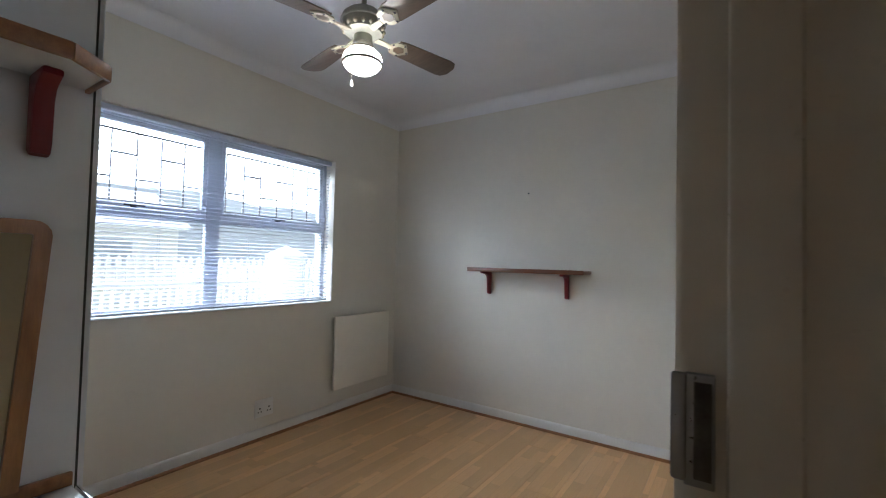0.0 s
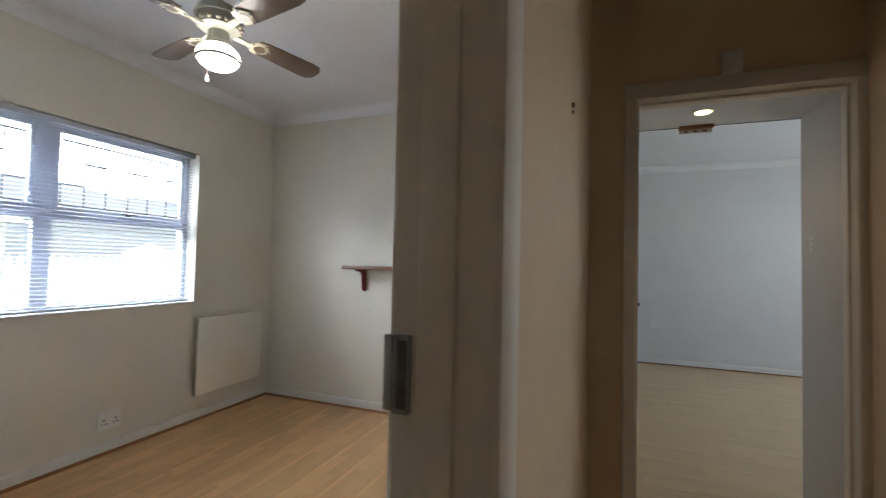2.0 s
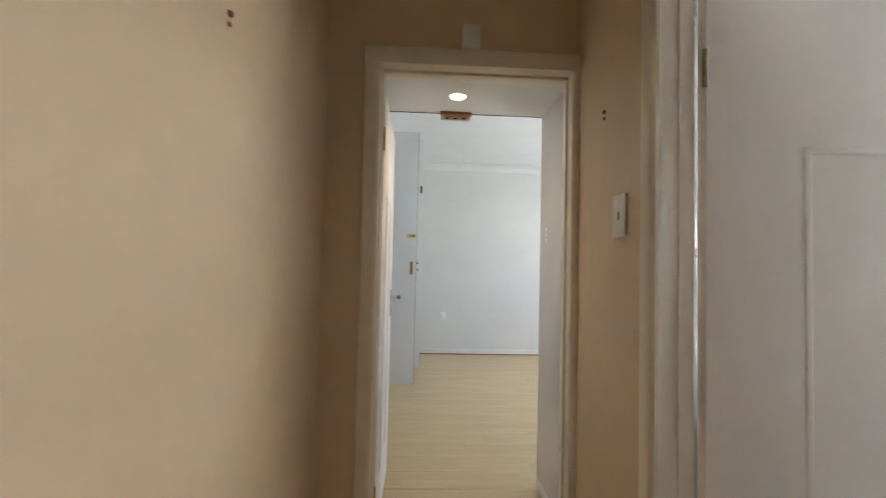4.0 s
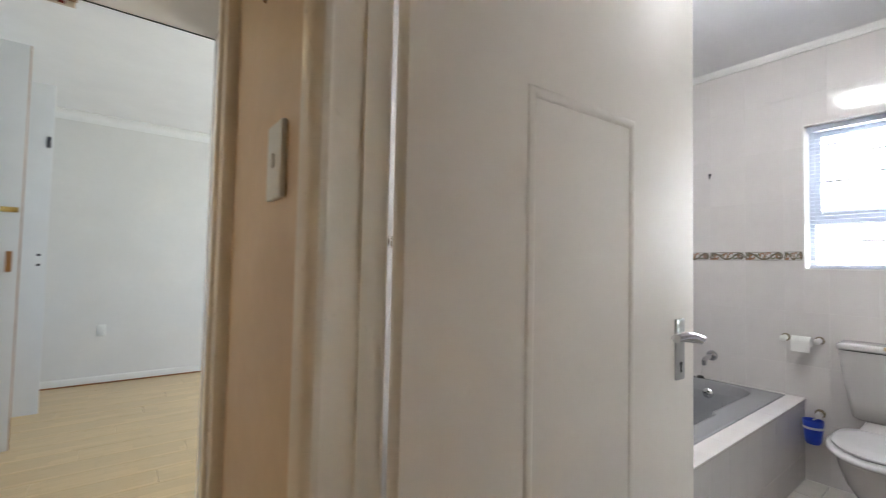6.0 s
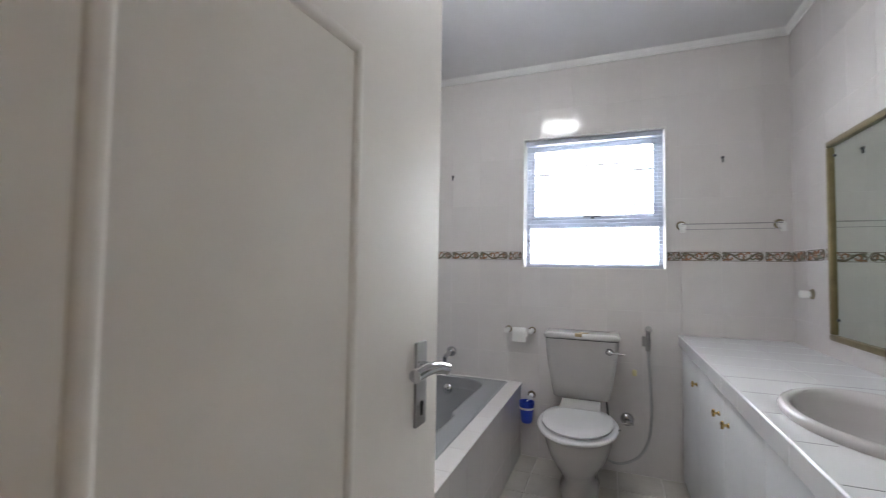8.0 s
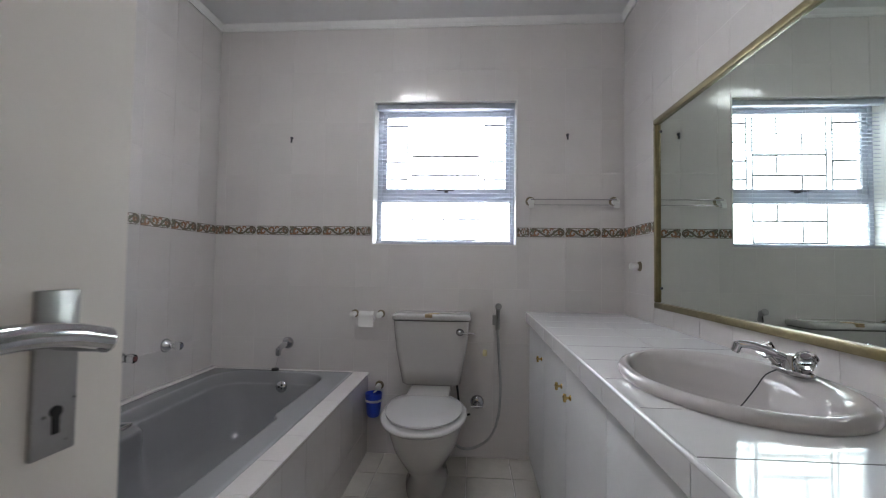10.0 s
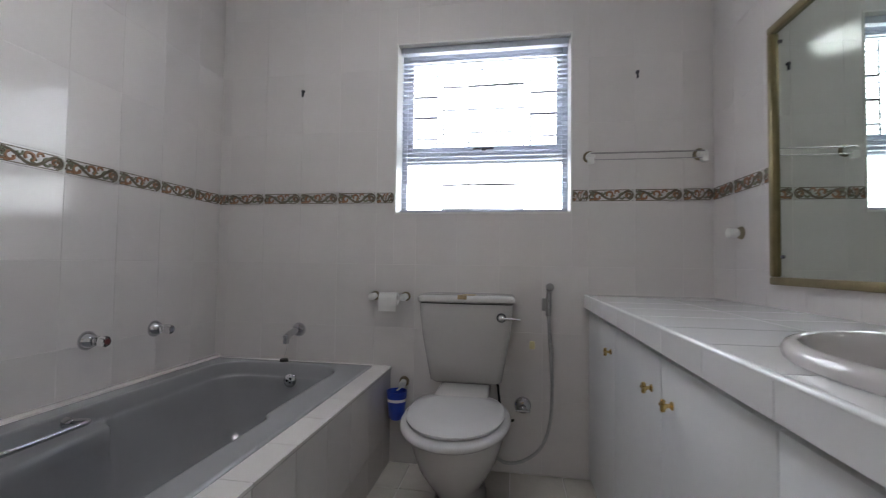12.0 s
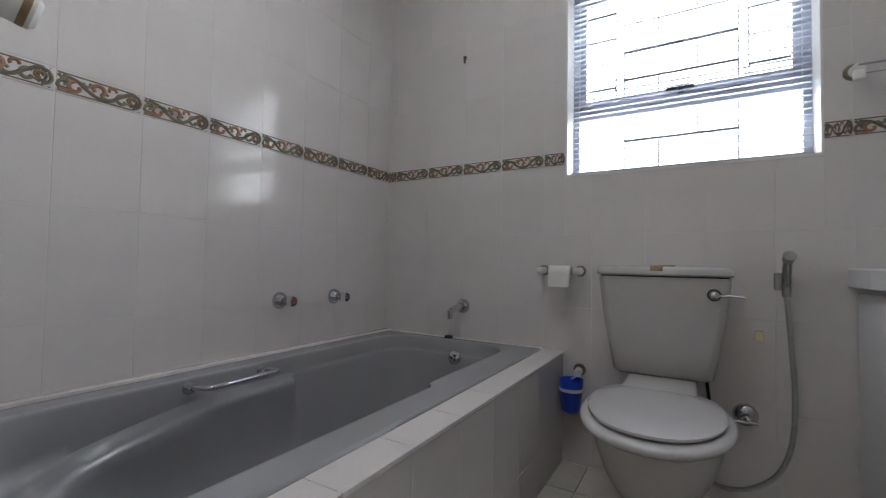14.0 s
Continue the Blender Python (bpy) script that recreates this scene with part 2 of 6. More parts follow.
def tube(bm, points, r, seg=10, closed=False):
    """A round tube along points, smoothed as a spline."""
    pts = [Vector(p) for p in points]
    fine = []
    n = len(pts)
    for i in range(n - 1):
        a, b, c, d = pts[max(i - 1, 0)], pts[i], pts[i + 1], pts[min(i + 2, n - 1)]
        for k in range(6):
            t = k / 6
            fine.append(0.5 * (2 * b + (c - a) * t + (2 * a - 5 * b + 4 * c - d) * t * t + (3 * b - a - 3 * c + d) * t ** 3))
    fine.append(pts[-1])
    rings = []
    up = Vector((0.13, 0.21, 0.97))
    for i, p in enumerate(fine):
        d = (fine[min(i + 1, len(fine) - 1)] - fine[max(i - 1, 0)]).normalized()
        s = d.cross(up)
        if s.length < 0.05:
            s = d.cross(Vector((1, 0, 0)))
        s.normalize()
        u = s.cross(d)
        up = u
        rings.append([bm.verts.new(p + r * (math.cos(2 * math.pi * j / seg) * s + math.sin(2 * math.pi * j / seg) * u)) for j in range(seg)])
    for a, b in zip(rings, rings[1:]):
        for j in range(seg):
            k = (j + 1) % seg
            bm.faces.new((a[j], a[k], b[k], b[j]))
    bm.faces.new(rings[0][::-1])
    bm.faces.new(rings[-1])
    bmesh.ops.recalc_face_normals(bm, faces=bm.faces)
    return bm


def prism(bm, outline, z0, z1, m=Matrix(), bevel=0.0):
    """Extrude a flat outline of (x, y) from z0 to z1."""
    lo = [bm.verts.new(m @ Vector((x, y, z0))) for x, y in outline]
    hi = [bm.verts.new(m @ Vector((x, y, z1))) for x, y in outline]
    n = len(lo)
    faces = [bm.faces.new(lo[::-1]), bm.faces.new(hi)]
    faces += [bm.faces.new((lo[i], lo[(i + 1) % n], hi[(i + 1) % n], hi[i])) for i in range(n)]
    bmesh.ops.recalc_face_normals(bm, faces=faces)
    if bevel:
        edges = [e for f in faces[:2] for e in f.edges]
        bmesh.ops.bevel(bm, geom=edges, offset=bevel, segments=2, profile=0.5, affect="EDGES")
    return bm


def loft(bm, rings, cap_first=False, cap_last=True):
    vr = [[bm.verts.new(p) for p in ring] for ring in rings]
    n = len(vr[0])
    for a, b in zip(vr, vr[1:]):
        for i in range(n):
            j = (i + 1) % n
            bm.faces.new((a[i], a[j], b[j], b[i]))
    if cap_first:
        bm.faces.new(vr[0][::-1])
    if cap_last:
        bm.faces.new(vr[-1])
    bmesh.ops.recalc_face_normals(bm, faces=bm.faces)
    return bm


def wall(name, lo, hi, holes, material, label):
    """A straight wall between two corners, with holes ((a0, a1), (z0, z1)) through its thin side; a runs along its long side."""
    lo, hi = Vector(lo), Vector(hi)
    along = 0 if hi.x - lo.x > hi.y - lo.y else 1
    cuts = sorted({lo[along], hi[along], *[v for h in holes for v in h[0]]})
    levels = sorted({lo.z, hi.z, *[v for h in holes for v in h[1]]})
    bm = bmesh.new()
    filled = {}
    for i in range(len(cuts) - 1):
        for j in range(len(levels) - 1):
            a, z = (cuts[i] + cuts[i + 1]) / 2, (levels[j] + levels[j + 1]) / 2
            filled[i, j] = not any(h[0][0] < a < h[0][1] and h[1][0] < z < h[1][1] for h in holes)

    def v(a, t, z):
        return bm.verts.new((a, t, z) if along == 0 else (t, a, z))
    t0, t1 = (lo.y, hi.y) if along == 0 else (lo.x, hi.x)
    for (i, j), full in filled.items():
        if not full:
            continue
        a0, a1, z0, z1 = cuts[i], cuts[i + 1], levels[j], levels[j + 1]
        quads = [[(a0, t0, z0), (a1, t0, z0), (a1, t0, z1), (a0, t0, z1)], [(a0, t1, z0), (a1, t1, z0), (a1, t1, z1), (a0, t1, z1)]]
        for di, dj, q in ((-1, 0, [(a0, t0, z0), (a0, t1, z0), (a0, t1, z1), (a0, t0, z1)]), (1, 0, [(a1, t0, z0), (a1, t1, z0), (a1, t1, z1), (a1, t0, z1)]),
                          (0, -1, [(a0, t0, z0), (a1, t0, z0), (a1, t1, z0), (a0, t1, z0)]), (0, 1, [(a0, t0, z1), (a1, t0, z1), (a1, t1, z1), (a0, t1, z1)])):
            if not filled.get((i + di, j + dj), False):
                quads.append(q)
        for q in quads:
            bm.faces.new([v(*p) for p in q])
    bmesh.ops.remove_doubles(bm, verts=bm.verts, dist=1e-5)
    bmesh.ops.recalc_face_normals(bm, faces=bm.faces)
    return solo(name, bm, material, label, "wall", "structure", smooth=0)


def cornice(name, p0, p1, inward, z, drop=0.085, reach=0.075, plain=False):
    """Coved moulding along a wall's top from p0 to p1; inward is the way into the room."""
    p0, p1, n = Vector((*p0, 0)), Vector((*p1, 0)), Vector((*inward, 0))
    prof = [(0, -drop), (0.008, -drop), (0.010, -drop + 0.012)]
    for i in range(7):
        a = math.pi / 2 * i / 6
        prof.append((0.012 + (reach - 0.026) * (1 - math.cos(a)), -drop + 0.014 + (drop - 0.028) * math.sin(a)))
    prof += [(reach - 0.008, -0.010), (reach, -0.008), (reach, 0.0), (0, 0.0)]
    if plain:
        prof = [(0, -drop), (0.004, -drop)] + [(0.004 + (reach - 0.004) * (1 - math.cos(radians(9 * i))), -drop + (drop - 0.001) * math.sin(radians(9 * i))) for i in range(1, 11)] + [(reach, 0), (0, 0)]
    bm = bmesh.new()
    rings = [[Vector((*(p + n * a).xy, z + b)) for a, b in prof] for p in (p0, p1)]
    loft(bm, rings, True, True)
    return solo(name, bm, CEIL if plain else CORNICE, "white coved plaster cornice along the ceiling edge", "cornice", "structure")


def skirting(name, p0, p1, inward, height=0.075, thick=0.015):
    p0, p1, n = Vector((*p0, 0)), Vector((*p1, 0)), Vector((*inward, 0))
    prof = [(0, 0), (thick, 0), (thick, height - 0.015), (thick * 0.6, height - 0.004), (thick * 0.35, height), (0, height)]
    bm = bmesh.new()
    loft(bm, [[Vector((*(p + n * a).xy, b)) for a, b in prof] for p in (p0, p1)], True, True)
    return solo(name, bm, SKIRT, "white painted timber skirting board along the floor", "skirting", "structure")


def strip_tiles(parent, place, mesh_name, cuts_a, cuts_z, holes, material, gap=0.0015, depth=0.008, bevel=0.0008, origin=(0, 0, 0)):
    """Tiles between joint lines. place(a, z) gives a tile's pose; tiles lie in local x, z with their face at local y = 0, thickness behind."""
    shared = {}
    for i in range(len(cuts_a) - 1):
        for j in range(len(cuts_z) - 1):
            pieces = [(cuts_a[i], cuts_a[i + 1], cuts_z[j], cuts_z[j + 1])]
            for h in holes:
                rest = []
                for a0, a1, z0, z1 in pieces:
                    if a1 <= h[0] or a0 >= h[1] or z1 <= h[2] or z0 >= h[3]:
                        rest.append((a0, a1, z0, z1))
                        continue
                    if a0 < h[0]:
                        rest.append((a0, h[0], z0, z1))
                    if a1 > h[1]:
                        rest.append((h[1], a1, z0, z1))
                    m0, m1 = max(a0, h[0]), min(a1, h[1])
                    if z0 < h[2]:
                        rest.append((m0, m1, z0, h[2]))
                    if z1 > h[3]:
                        rest.append((m0, m1, h[3], z1))
                pieces = rest
            for a0, a1, z0, z1 in pieces:
                if a1 - a0 < 0.008 or z1 - z0 < 0.008:
                    continue
                key = (round(a1 - a0, 3), round(z1 - z0, 3))
                if key not in shared:
                    w, h = key[0] / 2 - gap / 2, key[1] / 2 - gap / 2
                    shared[key] = mesh_of(mesh_name, B(-w, w, 0, depth, -h, h, bevel, seg=1), material)
                ob = new(mesh_name, shared[key])
                ob.parent = parent
                ob.matrix_basis = Matrix.Translation(-Vector(origin)) @ place((a0 + a1) / 2, (z0 + z1) / 2)


def span(first, pitch, lo, hi):
    """Joint lines at a pitch through first, clipped to lo and hi."""
    k = math.ceil((lo - first) / pitch + 0.05)
    cuts = [lo]
    while first + k * pitch < hi - 0.004:
        cuts.append(first + k * pitch)
        k += 1
    return cuts + [hi]

# ---- structure ----
TOP = 2.62          # ceilings
BX, SY = -2.495, 3.41   # bedroom: window wall, shelf wall
EX, NY, QY = 4.487, 2.84, 0.36   # bathroom: window wall, tub wall, mirror wall

wall("wall_bedroom_window", (-2.72, -0.35, 0), (BX, 3.55, TOP + 0.1), [((0.69, 2.618), (0.915, 2.066))], WALL, "cream painted plaster wall with a wide window opening")
wall("wall_bedroom_shelf", (BX, SY, 0), (0.19, 3.55, TOP + 0.1), [], WALL, "cream painted plaster wall behind a small shelf")
wall("wall_bedroom_back", (BX, -0.35, 0), (0.19, -0.2, TOP + 0.1), [], WALL, "cream painted plaster wall behind the wardrobe")
wall("wall_bedroom_door", (0.19, -1.3, 0), (0.30, 3.55, TOP + 0.1), [((-0.115, 0.785), (0, 2.06))], WALL, "cream painted wall with a doorway")


def hall_west():
    bm = bmesh.new()
    prism(bm, [(0.30, 0.785), (0.354, 0.785), (0.416, 2.40), (0.30, 2.40)], 0, TOP + 0.1)
    prism(bm, [(0.30, -1.3), (0.30, -0.115), (0.354, -0.115), (0.354, -1.3)], 0, TOP + 0.1)
    prism(bm, [(0.30, -0.115), (0.30, 0.785), (0.354, 0.785), (0.354, -0.115)], 2.06, TOP + 0.1)
    return solo("wall_hall_west", bm, HALL, "tan painted hall wall beside a doorway", "wall", "structure", smooth=0)


hall_west()
wall("wall_hall_end", (0.354, 2.26, 0), (1.53, 2.40, TOP + 0.1), [((0.575, 1.405), (0, 2.055))], HALL, "tan painted hall wall around an open doorway")
# Unseen wall; its small opening is added to let sunlight brighten the hall.
wall("wall_hall_back", (0.30, -1.42, 0), (1.53, -1.3, TOP + 0.1), [((0.85, 0.97), (1.55, 1.75))], HALL, "unseen tan painted wall closing the hall, with an added opening for sunlight")
wall("wall_hall_east", (1.405, -1.3, 0), (1.46, 2.26, TOP + 0.1), [((0.835, 1.735), (0, 2.06))], HALL, "tan painted hall wall beside the bathroom doorway")
wall("wall_bath_west", (1.46, 0.2, 0), (1.53, NY + 0.15, TOP + 0.1), [((0.835, 1.735), (0, 2.06))], TILE, "pale tiled bathroom wall with a doorway")
wall("wall_bath_window", (EX + 0.0010, 0.2, 0), (4.72, 2.99, TOP + 0.1), [((0.98, 1.855), (1.24, 2.12))], GROUT, "bathroom wall of pale glazed tiles with a window")
wall("wall_bath_tub", (1.53, NY + 0.0010, 0), (EX + 0.0010, 2.99, TOP + 0.1), [], GROUT, "bathroom wall of pale glazed tiles beside the bath")
wall("wall_bath_mirror", (1.53, 0.2, 0), (EX + 0.0010, QY - 0.0010, TOP + 0.1), [], GROUT, "bathroom wall of pale glazed tiles behind the mirror")
# far bedroom with its low entrance passage
wall("wall_passage_left", (0.30, 2.40, 0), (0.52, 3.55, TOP + 0.1), [], WALL, "cream painted side wall of a short passage")
wall("wall_passage_right", (1.472, 2.40, 0), (1.53, 2.99, TOP + 0.1), [], WALL, "cream painted side wall of a short passage")
wall("wall_far_bedroom", (-0.4, 6.5, 0), (4.0, 6.64, TOP + 0.1), [], FARWALL, "pale cream wall at the far end of the bedroom")
wall("wall_far_bedroom_left", (-0.4, 3.55, 0), (-0.28, 6.5, TOP + 0.1), [], WALL, "cream wall behind the wardrobe")
wall("wall_far_bedroom_right", (3.86, 2.99, 0), (4.0, 6.5, TOP + 0.1), [((3.5, 5.7), (0.9, 2.1))], WALL, "cream wall with the far bedroom's window")
solo("passage_bulkhead", B(0.52, 1.472, 2.40, 2.99, 2.085, TOP + 0.1), CEIL, "white lowered ceiling over the short passage", "ceiling", "structure", smooth=0)
for nm, r in (("ceiling_bedroom", (-2.72, 0.30, -0.35, 3.55)), ("ceiling_hall", (0.30, 1.46, -1.42, 2.40)), ("ceiling_bath", (1.46, 4.72, 0.2, 2.99)),
              ("ceiling_far_bedroom", (0.30, 4.0, 2.99, 6.64)), ("ceiling_wardrobe_bay", (-0.4, 0.30, 3.55, 6.64))):
    solo(nm, B(*r, TOP, TOP + 0.12), CEIL, "plain white plaster ceiling", "ceiling", "structure", smooth=0)
for nm, r in (("floor_bedroom", (-2.72, 0.19, -0.35, 3.55)), ("floor_hall", (0.19, 1.53, -1.42, 2.40)), ("floor_bath", (1.53, 4.72, 0.2, 2.99)),
              ("floor_far_bedroom", (0.30, 4.0, 2.99, 6.64)), ("floor_passage", (0.30, 1.53, 2.40, 2.99)), ("floor_wardrobe_bay", (-0.4, 0.30, 3.55, 6.64))):
    solo(nm, B(*r, -0.12, -0.008), GROUT if "bath" in nm else FLOOR2, "floor slab under the covering", "floor", "structure", smooth=0)
cornice("cornice_window", (BX, -0.2), (BX, SY), (1, 0), TOP, plain=True)
cornice("cornice_shelf", (BX, SY), (0.19, SY), (0, -1), TOP, plain=True)
cornice("cornice_bath_window", (EX, QY), (EX, NY), (-1, 0), TOP + 0.04)
cornice("cornice_bath_tub", (1.53, NY), (EX, NY), (0, -1), TOP + 0.04)
cornice("cornice_bath_mirror", (1.53, QY), (EX, QY), (0, 1), TOP + 0.04)
cornice("cornice_far_bedroom", (-0.28, 6.5), (3.86, 6.5), (0, -1), TOP)
skirting("baseboard_window", (BX, 0.6), (BX, SY), (1, 0))
skirting("baseboard_shelf", (BX, SY), (0.19, SY), (0, -1))
for nm, a, b, n in (("quadrant_window", (BX + 0.015, 0.6), (BX + 0.015, SY - 0.015), (1, 0)), ("quadrant_shelf", (BX + 0.015, SY - 0.015), (0.19, SY - 0.015), (0, -1))):
    bm = bmesh.new()
    prof = [(0, 0)] + [(0.016 * math.cos(radians(15 * k)), 0.016 * math.sin(radians(15 * k))) for k in range(7)]
    loft(bm, [[Vector((p[0] + n[0] * u, p[1] + n[1] * u, v)) for u, v in prof] for p in (a, b)], True, True)
    solo(nm, bm, WOODEDGE, "brown wooden quadrant bead under the skirting", "trim", "structure")
skirting("baseboard_far_bedroom", (-0.28, 6.5), (3.86, 6.5), (0, -1))
# Dark strip drawn in place of the shadow line below the skirting.
solo("skirting_shade_far_bedroom", B(-0.28, 3.86, 6.478, 6.485, 0, 0.014, 0.002), WOODEDGE, "dark strip standing for the shadow gap under the far bedroom's skirting", "trim", "structure")
skirting("baseboard_passage", (1.472, 2.41), (1.472, 2.99), (-1, 0))


# ---- door frames ----
def frame_jamb(bm, wall_from, wall_to, face, sign, top, swap):
    """One upright of a pressed frame: a profile with a door rebate, in plan. wall_from is the rebate side; face is the opening's side."""
    w0, w1 = wall_from, wall_to
    d = 1 if w1 > w0 else -1
    pts = [(w0 - 0.006 * d, face + sign * 0.055), (w0 - 0.006 * d, face + sign * 0.016), (w0 + 0.002 * d, face + sign * 0.012), (w0 + 0.040 * d, face + sign * 0.012),
           (w0 + 0.042 * d, face + sign * 0.002), (w0 + 0.046 * d, face), (w1 - 0.070 * d, face), (w1 - 0.066 * d, face + sign * 0.007), (w1 - 0.022 * d, face + sign * 0.009), (w1 - 0.014 * d, face + sign * 0.004), (w1 - 0.004 * d, face + sign * 0.005),
           (w1 + 0.004 * d, face + sign * 0.012), (w1 + 0.008 * d, face + sign * 0.022), (w1 + 0.008 * d, face + sign * 0.060), (w1 + 0.002 * d, face + sign * 0.066)]
    prism(bm, [(b, a) if swap else (a, b) for a, b in pts], 0, top)


def door_frame(name, label, w0, w1, f0, f1, top, swap):
    fr = thing(name, (w0, f0, 0) if not swap else (f0, w0, 0), label, "door frame", kind="structure")
    for f, s in ((f0, -1), (f1, 1)):
        bm = bmesh.new()
        frame_jamb(bm, w0, w1, f, s, top + 0.066, swap)
        part("jamb", bm, FRAME, fr)
    d = 1 if w1 > w0 else -1
    lo, hi = sorted((w0 - 0.006 * d, w1 + 0.008 * d))
    bm = bmesh.new()
    a = (lo - 0.003, hi + 0.003, f0 - 0.068, f1 + 0.068) if not swap else (f0 - 0.068, f1 + 0.068, lo - 0.003, hi + 0.003)
    box(bm, *a, top, top + 0.069, 0.006)
    r0, r1 = sorted((w0 + 0.04 * d, w1 - 0.05 * d))
    a = (r0, r1, f0, f1) if not swap else (f0, f1, r0, r1)
    box(bm, *a, top - 0.012, top + 0.005, 0.003)
    part("head", bm, FRAME, fr)
    return fr


f1 = door_frame("door_frame_1", "cream enamelled steel door frame with a strike plate", 0.186, 0.352, -0.07, 0.74, 1.98, False)
door_frame("door_frame_2", "cream enamelled steel door frame around an open doorway", 2.40, 2.255, 0.62, 1.375, 2.01, True)
door_frame("door_frame_3", "cream enamelled steel frame of the bathroom door", 1.512, 1.40, 0.88, 1.69, 2.0, False)
strike = B(0.178, 0.192, 0.738, 0.743, 1.05, 1.158, 0.003)
box(strike, 0.190, 0.2165, 0.741, 0.7535, 1.046, 1.157, 0.001)
part("strike_plate", strike, STEEL, f1, "worn steel strike plate")
part("latch_slot", B(0.1985, 0.2140, 0.7395, 0.7415, 1.054, 1.150, 0.0005), SLOT, f1)


# ---- doors ----
def lever_handle(door, face, out, at, flip, angle=0.0):
    """Plate with keyhole and a curved lever on a door face lying along x; out is +1 or -1 along y."""
    x, z = at
    bm = B(x - 0.02, x + 0.02, min(face, face + out * 0.006), max(face, face + out * 0.006), z - 0.105, z + 0.045, 0.002)
    plate = part("handle_plate", bm, STEEL, door, "brushed steel handle plate")
    bm = bmesh.new()
    rod(bm, (x, face + out * 0.004, z), (x, face + out * 0.055, z), 0.0105)
    p = [(x - flip * 0.004, z + 0.001), (x + flip * 0.03, z + 0.010), (x + flip * 0.07, z + 0.014), (x + flip * 0.112, z + 0.012)]
    tube(bm, [(a, face + out * 0.052, b) for a, b in p], 0.0105, 12)
    part("lever", bm, CHROME, plate, "polished steel lever")
    bm = bmesh.new()
    rod(bm, (x, face + out * 0.0055, z - 0.066), (x, face + out * 0.0075, z - 0.066), 0.0055)
    box(bm, x - 0.003, x + 0.003, min(face + out * 0.0055, face + out * 0.0075), max(face + out * 0.0055, face + out * 0.0075), z - 0.086, z - 0.066)
    part("keyhole", bm, DARK, plate)


def bath_door():
    d = thing("door_1", (0, 0, 0), "off-white enamelled door with moulded panel and steel lever, standing open", "door", kind="structure")
    w, h, th = 0.860, 1.985, 0.04
    part("leaf", B(0, w, 0, th, 0.012, h, 0.002), DOOR, d)
    # raised mould around one tall panel on the seen face
    x0, x1, z0, z1 = 0.262, 0.581, 0.25, 1.548
    prof = [(-0.011, 0), (-0.0095, -0.002), (-0.0055, -0.005), (0.0, -0.0065), (0.0055, -0.005), (0.0095, -0.002), (0.011, 0)]
    bm = bmesh.new()
    rings = []
    for (px, pz), (sx, sz) in zip(((x0, z0), (x1, z0), (x1, z1), (x0, z1)), ((-1, -1), (1, -1), (1, 1), (-1, 1))):
        rings.append([Vector((px - sx * a, b, pz - sz * a)) for a, b in prof])
    vr = [[bm.verts.new(p) for p in r] for r in rings]
    for i in range(4):
        a, b = vr[i], vr[(i + 1) % 4]
        for k in range(len(prof) - 1):
            bm.faces.new((a[k], a[k + 1], b[k + 1], b[k]))
    bmesh.ops.recalc_face_normals(bm, faces=bm.faces)
    part("panel_moulding", bm, DOOR, d, "thin half-round moulding around the panel")
    lever_handle(d, 0, -1, (0.784, 1.054), -1)
    for z in (0.25, 1.76):
        bm = rod(bmesh.new(), (-0.006, -0.004, z - 0.05), (-0.006, -0.004, z + 0.05), 0.006)
        part("hinge", bm, OLDBRASS, d, "dull paint-splashed hinge")
    d.matrix_basis = pose(1.527, 1.672, 0, 0, 0, -3.4)


bath_door()


def far_door():
    d = thing("door_2", (0, 0, 0), "off-white door with a steel lever, folded open against the passage wall", "door", kind="structure")
    part("leaf", B(0, 0.755, 0, 0.04, 0.012, 1.975, 0.002), DOOR, d)
    bm = bmesh.new()
    for a in ((0.23, 0.25, 0.25, 1.55), (0.50, 0.52, 0.25, 1.55)):
        box(bm, a[0], a[1], -0.003, 0.001, a[2], a[3], 0.002)
    for z in (0.25, 1.53):
        box(bm, 0.25, 0.50, -0.003, 0.001, z, z + 0.02, 0.002)
    part("panel_moulding", bm, DOOR, d)
    lever_handle(d, 0, -1, (0.69, 1.03), -1)
    for z in (0.25, 1.76):
        part("hinge", rod(bmesh.new(), (-0.006, 0.0, z - 0.05), (-0.006, 0.0, z + 0.05), 0.006), BRASS, d)
    d.matrix_basis = pose(0.618, 2.425, 0, 0, 0, 90.3)


far_door()


